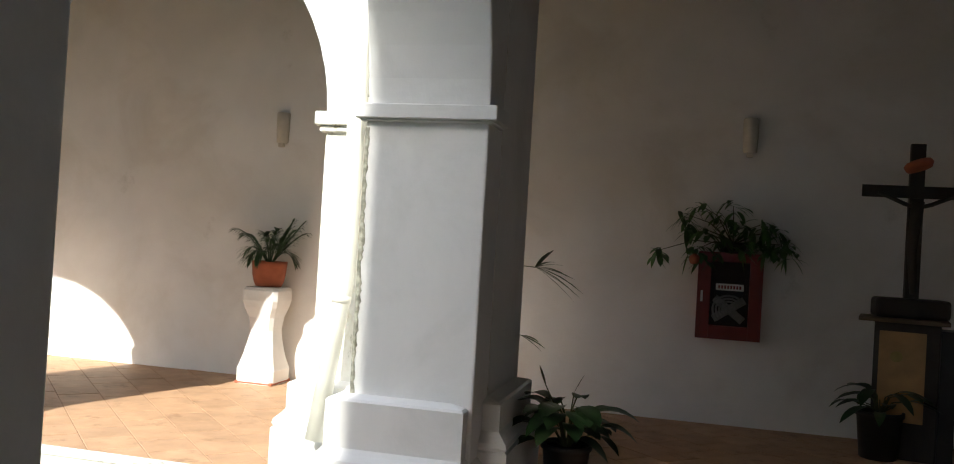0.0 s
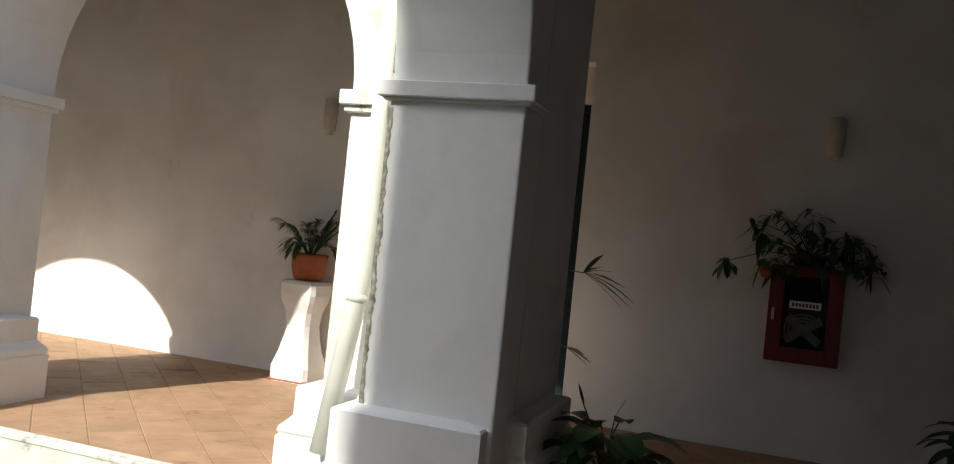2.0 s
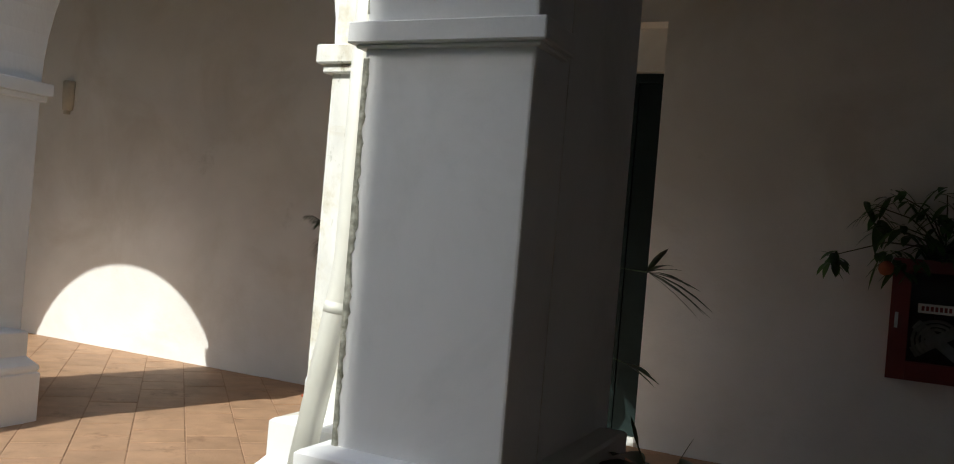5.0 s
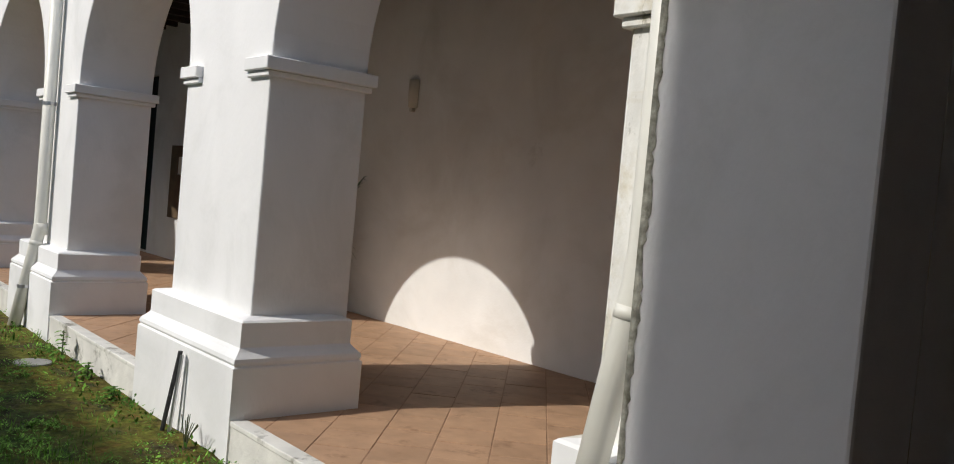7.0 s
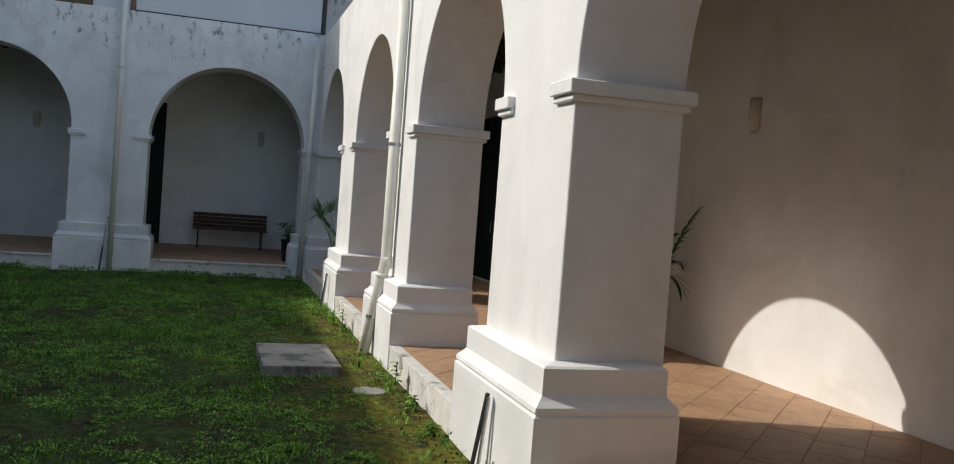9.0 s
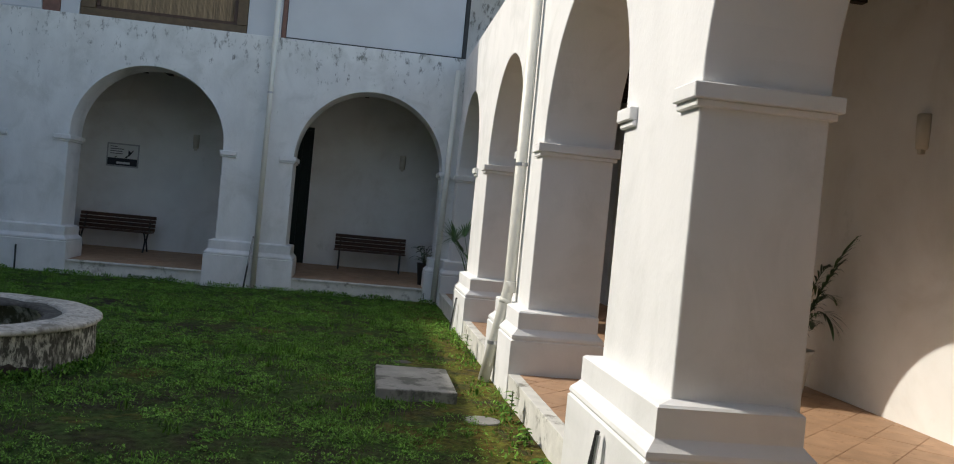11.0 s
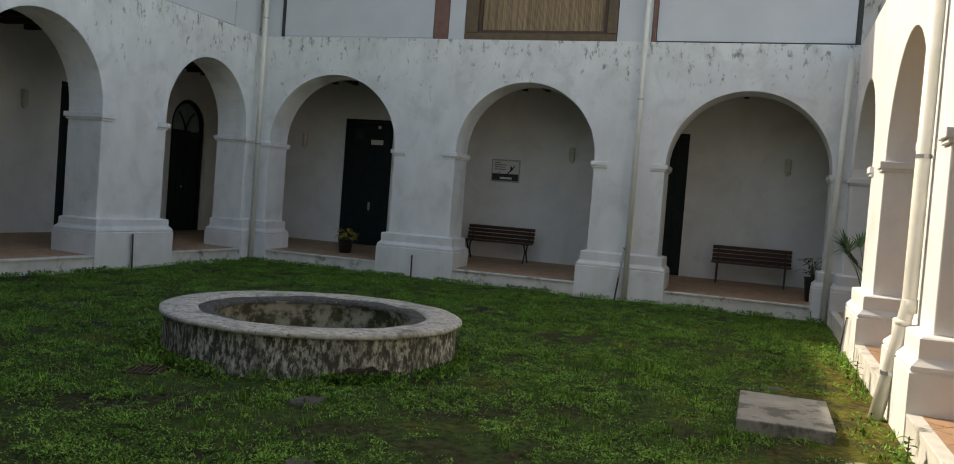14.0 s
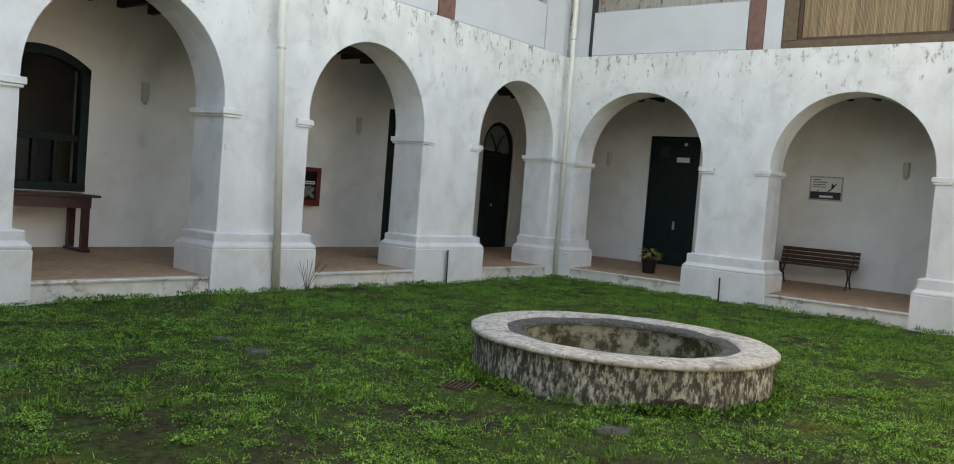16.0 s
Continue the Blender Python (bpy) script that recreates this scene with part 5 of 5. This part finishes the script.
# ---- terracotta floor tiles, laid diagonally ----
def clip(poly, x0, x1, y0, y1):
    for ax, lim, keep in ((0, x0, 1), (0, x1, -1), (1, y0, 1), (1, y1, -1)):
        out = []
        for p, q in zip(poly, poly[1:] + poly[:1]):
            ip, iq = keep * (p[ax] - lim) >= 0, keep * (q[ax] - lim) >= 0
            if ip:
                out.append(p)
            if ip != iq:
                s = (lim - p[ax]) / (q[ax] - p[ax])
                out.append((p[0] + s * (q[0] - p[0]), p[1] + s * (q[1] - p[1])))
        poly = out
        if len(poly) < 3:
            return []
    return poly


TILE, GAP = 0.34, 0.008
C45 = math.sqrt(0.5)


def tile_polys(x0, x1, y0, y1):
    n = int((x1 - x0 + y1 - y0) / TILE) + 4
    for i in range(-n, n):
        for j in range(-n, n):
            u, v = i * TILE, j * TILE + (TILE / 2 if i % 2 else 0)
            h0, h1 = GAP / 2, TILE - GAP / 2
            poly = [((u + a) * C45 - (v + b) * C45 + x0, (u + a) * C45 + (v + b) * C45 + y0) for a, b in ((h0, h0), (h1, h0), (h1, h1), (h0, h1))]
            poly = clip(poly, x0, x1, y0, y1)
            if len(poly) > 2:
                area = abs(sum(p[0] * q[1] - q[0] * p[1] for p, q in zip(poly, poly[1:] + poly[:1]))) / 2
                if area > 0.004:
                    yield poly


def add_tile(vs, fs, poly, z, dx=0.0, dy=0.0):
    cxp, cyp = sum(p[0] for p in poly) / len(poly), sum(p[1] for p in poly) / len(poly)
    n, k = len(poly), len(vs)
    for s, zz in ((1.0, z - 0.011), (1.0, z - 0.0015), (0.985, z)):
        vs.extend((cxp + (p[0] - cxp) * s - dx, cyp + (p[1] - cyp) * s - dy, zz) for p in poly)
    for r in (0, n):
        fs.extend((k + r + i, k + r + (i + 1) % n, k + r + n + (i + 1) % n, k + r + n + i) for i in range(n))
    fs.append(tuple(k + 2 * n + i for i in range(n)))


NEAR = (-6.9, -2.1)
shared = None
random.seed(11)
for nm, x0, x1, y0, y1 in FLOORS:
    rest_v, rest_f = [], []
    b0 = 0.11
    area = {"floor_north": (x0, x1, y0 + b0, y1), "floor_south": (x0, x1, y0, y1 - b0), "floor_west": (x0, x1 - b0, y0 - b0, y1 + b0), "floor_east": (x0 + b0, x1, y0 - b0, y1 + b0)}[nm]
    for poly in tile_polys(*area):
        mx, my = sum(p[0] for p in poly) / len(poly), sum(p[1] for p in poly) / len(poly)
        z = FLOOR + random.uniform(-0.002, 0.001)
        if nm == "floor_north" and NEAR[0] < mx < NEAR[1]:
            whole = len(poly) == 4 and abs(max(p[0] for p in poly) - min(p[0] for p in poly) - (TILE - GAP) * 2 * C45) < 1e-4
            if whole and shared:
                me = shared
            else:
                vs, fs = [], []
                add_tile(vs, fs, poly, 0.0, mx, my)
                me = bpy.data.meshes.new("tile")
                me.from_pydata(vs, [], fs)
                me.materials.append(TERRACOTTA)
                if whole:
                    shared = me
            ob = new("tile", me)
            ob.location = (mx, my, z)
            ob.parent = floors[nm]
        else:
            add_tile(rest_v, rest_f, poly, z)
    rest_v = [(x, y, z + floor_rise(x, y)) for x, y, z in rest_v]
    me = bpy.data.meshes.new("tiles")
    me.from_pydata(rest_v, [], rest_f)
    me.materials.append(TERRA_REST)
    ob = new("tiles", me)
    ob.parent = floors[nm]
    tagged(ob, kind="stuff")

# nosing along the gallery edges
for nm, a in (("trim_north", (-17.9, -2.24, 4.906, 5.02)), ("trim_south", (-17.9, -2.24, -6.91, -6.768)), ("trim_west", (-18.08, -17.938, -6.765, 4.90))):
    structure(nm, B(*a, FLOOR - 0.03, FLOOR + 0.003, bevel=0.006), LEDGE, "worn grey stone nosing along the gallery edge", "trim")

# ---- weeds of the court ----
rng = np.random.default_rng(4)


def weeds(name, pts, sizes, material, label, wide=0.45, up=0.6):
    """Small pointed leaves, one diamond each, at pts."""
    n = len(pts)
    az, el = rng.uniform(0, 2 * np.pi, n), rng.uniform(0.1, 1.2, n) * up
    d_ = np.stack([np.cos(az) * np.cos(el), np.sin(az) * np.cos(el), np.sin(el)], 1)
    s_ = np.stack([-np.sin(az), np.cos(az), rng.uniform(-0.4, 0.4, n)], 1)
    L_ = sizes[:, None]
    v = np.stack([pts, pts + d_ * L_ * 0.5 + s_ * L_ * wide * 0.5, pts + d_ * L_, pts + d_ * L_ * 0.5 - s_ * L_ * wide * 0.5], 1).reshape(-1, 3)
    me = bpy.data.meshes.new(name)
    me.vertices.add(4 * n)
    me.vertices.foreach_set("co", v.ravel())
    me.loops.add(4 * n)
    me.loops.foreach_set("vertex_index", np.arange(4 * n))
    me.polygons.add(n)
    me.polygons.foreach_set("loop_start", np.arange(0, 4 * n, 4))
    me.update(calc_edges=True)
    me.materials.append(material)
    return tagged(new(name, me), label, "weeds", "", "stuff")


def on_court(n, clear=True):
    p = np.stack([rng.uniform(-18.0, -2.2, n), rng.uniform(-6.75, 4.88, n), rng.uniform(-0.01, 0.02, n)], 1)
    ok = (p[:, 0] + 9.67) ** 2 + (p[:, 1] + 0.57) ** 2 > 1.44 ** 2
    ok &= ~((p[:, 0] > -10.19) & (p[:, 0] < -8.93) & (p[:, 1] > 3.64) & (p[:, 1] < 4.42))
    ok &= (p[:, 0] + 7.86) ** 2 + (p[:, 1] + 1.16) ** 2 > 0.17 ** 2
    return p[ok]


def patch(p, scale, seed):
    return np.array([noise.noise(Vector((x * scale, y * scale, seed))) for x, y in p[:, :2]])


def bare(p):
    """How thin the growth is: thin on the moss beside the sunny ledge and round the slab."""
    near = np.clip((p[:, 1] - 3.4) / 1.3, 0, 1) * np.clip((p[:, 0] + 14.5) / 3.0, 0, 1)
    return 0.42 * near


p = on_court(560000)
cover = patch(p, 0.75, 2.0) * 0.5 + patch(p, 2.6, 5.0) * 0.5 + patch(p, 8.0, 3.0) * 0.5
far = np.clip((-5 - p[:, 0]) / 9, 0, 1)
keep = rng.uniform(-0.45, 0.3, len(p)) < cover * 2.3 + 0.12 * far - 1.2 * bare(p)
p = p[keep]
weeds("weeds", p, rng.uniform(0.010, 0.030, len(p)), WEED, "low green weeds and clover over bare soil")
# low leafy clumps, thicker where the cover is thick
c = on_court(17000)
c = c[patch(c, 0.75, 2.0) * 0.6 + patch(c, 2.6, 5.0) * 0.7 + rng.uniform(-0.25, 0.25, len(c)) > -0.05 + bare(c)]
size = rng.uniform(0.03, 0.1, len(c))
leaves, k = np.repeat(c, 44, axis=0), np.repeat(size, 44)
az, rad = rng.uniform(0, 2 * np.pi, len(k)), np.sqrt(rng.uniform(0, 1, len(k)))
leaves[:, 0] += np.cos(az) * rad * k
leaves[:, 1] += np.sin(az) * rad * k
leaves[:, 2] += 0.5 * k * np.sqrt(1 - rad ** 2 * 0.95) * rng.uniform(0.5, 1.05, len(k))
ok = ~((leaves[:, 0] > -10.19) & (leaves[:, 0] < -8.93) & (leaves[:, 1] > 3.64) & (leaves[:, 1] < 4.42)) & ((leaves[:, 0] + 9.67) ** 2 + (leaves[:, 1] + 0.57) ** 2 > 1.47 ** 2)
weeds("weed_clumps", leaves[ok], rng.uniform(0.010, 0.027, len(k))[ok], CLOVER, "rounded clumps of clover and small-leaved weeds", 0.5, 0.8)
p = on_court(130000)
keep = patch(p, 0.9, 9.0) + 0.3 * patch(p, 3.0, 1.0) - bare(p) > -0.06 + rng.uniform(-0.1, 0.25, len(p))
p = p[keep]
weeds("grass_blades", p, rng.uniform(0.025, 0.075, len(p)), WEED, "longer thin grass blades in tufts", 0.12, 1.3)
edge = []
for _ in range(30000):
    k = rng.integers(0, 4)
    if k == 0 and _ % 3:
        continue
    o = abs(rng.normal(0, 0.12))
    edge.append({0: (rng.uniform(-18, -2.2), 4.86 - o * 1.6), 1: (-17.88 + o, rng.uniform(-6.7, 4.8)), 2: (rng.uniform(-18, -2.2), -6.72 + o),
                 3: (-9.67 + (1.48 + o) * math.cos(o * 97 + _), -0.57 + (1.48 + o) * math.sin(o * 97 + _))}[int(k)])
p = np.array([(x, y, 0.0) for x, y in edge])
keep = patch(p, 1.3, 4.0) > -0.12
p = p[keep]
p[:, 2] += rng.uniform(0, 0.07, len(p))
hollow = np.array([(-9.67 + 1.55 * math.cos(a_), -0.57 + 1.55 * math.sin(a_), 0.0) for a_ in rng.uniform(0.58, 1.06, 500)])
hollow += rng.uniform(-0.05, 0.05, hollow.shape) * (1, 1, 0) + rng.uniform(0, 0.07, (500, 1)) * (0, 0, 1)
p = np.concatenate([p, hollow])
tuft = on_court(700)
tuft = tuft[patch(tuft, 0.6, 7.0) > -0.05]
blades = np.repeat(tuft, 26, axis=0)
blades[:, :2] += rng.normal(0, 0.035, (len(blades), 2))
weeds("grass_tufts", blades, rng.uniform(0.05, 0.12, len(blades)), WEED, "upright tufts of bright green grass", 0.11, 1.35)
weeds("edge_weeds", p, rng.uniform(0.02, 0.06, len(p)), WEED, "taller weeds along walls and around the well", 0.4, 1.0)
# leafy seedlings by the sunny ledge
for x, y, h in ((-8.35, 4.8, 0.28), (-11.6, 4.78, 0.3), (-12.2, 4.75, 0.2), (-7.6, 4.8, 0.14), (-17.3, 4.6, 0.25), (-6.9, 4.78, 0.1)):
    t = thing("weed_plant", pose(x, y, 0), "leafy green weed growing against the sunny ledge", "weed", "weeds along the ledge")
    bm = bmesh.new()
    for k in range(16):
        a_ = k * 2.4
        z = h * (0.2 + 0.8 * k / 16)
        leaf(bm, (0, 0, z), (math.cos(a_), math.sin(a_) - 0.3, 0.3), random.uniform(0.05, 0.1), 0.045, 0.4)
    part("leaves", bm, WEED, t)
    part("stem", tube(bmesh.new(), [(0, 0, -0.02), (0.01, 0, h)], 0.005, 5), STEM, t)
for x, y, h in ((-5.55, 4.79, 0.22), (-10.75, -6.6, 0.5)):
    t = thing("dry_weed", pose(x, y, 0), "thin dry branching weed against a white plinth", "weed", "weeds along the ledge")
    bm = bmesh.new()
    for k in range(12):
        a_ = random.uniform(-0.9, 0.9)
        tube(bm, [(0, 0, 0), (0.4 * h * a_, 0.01 * (k % 3), h * 0.5), (h * a_ * 0.9, 0.02 * (k % 3), h * random.uniform(0.7, 1.0))], 0.003, 4)
    part("stem", bm, STEM, t)
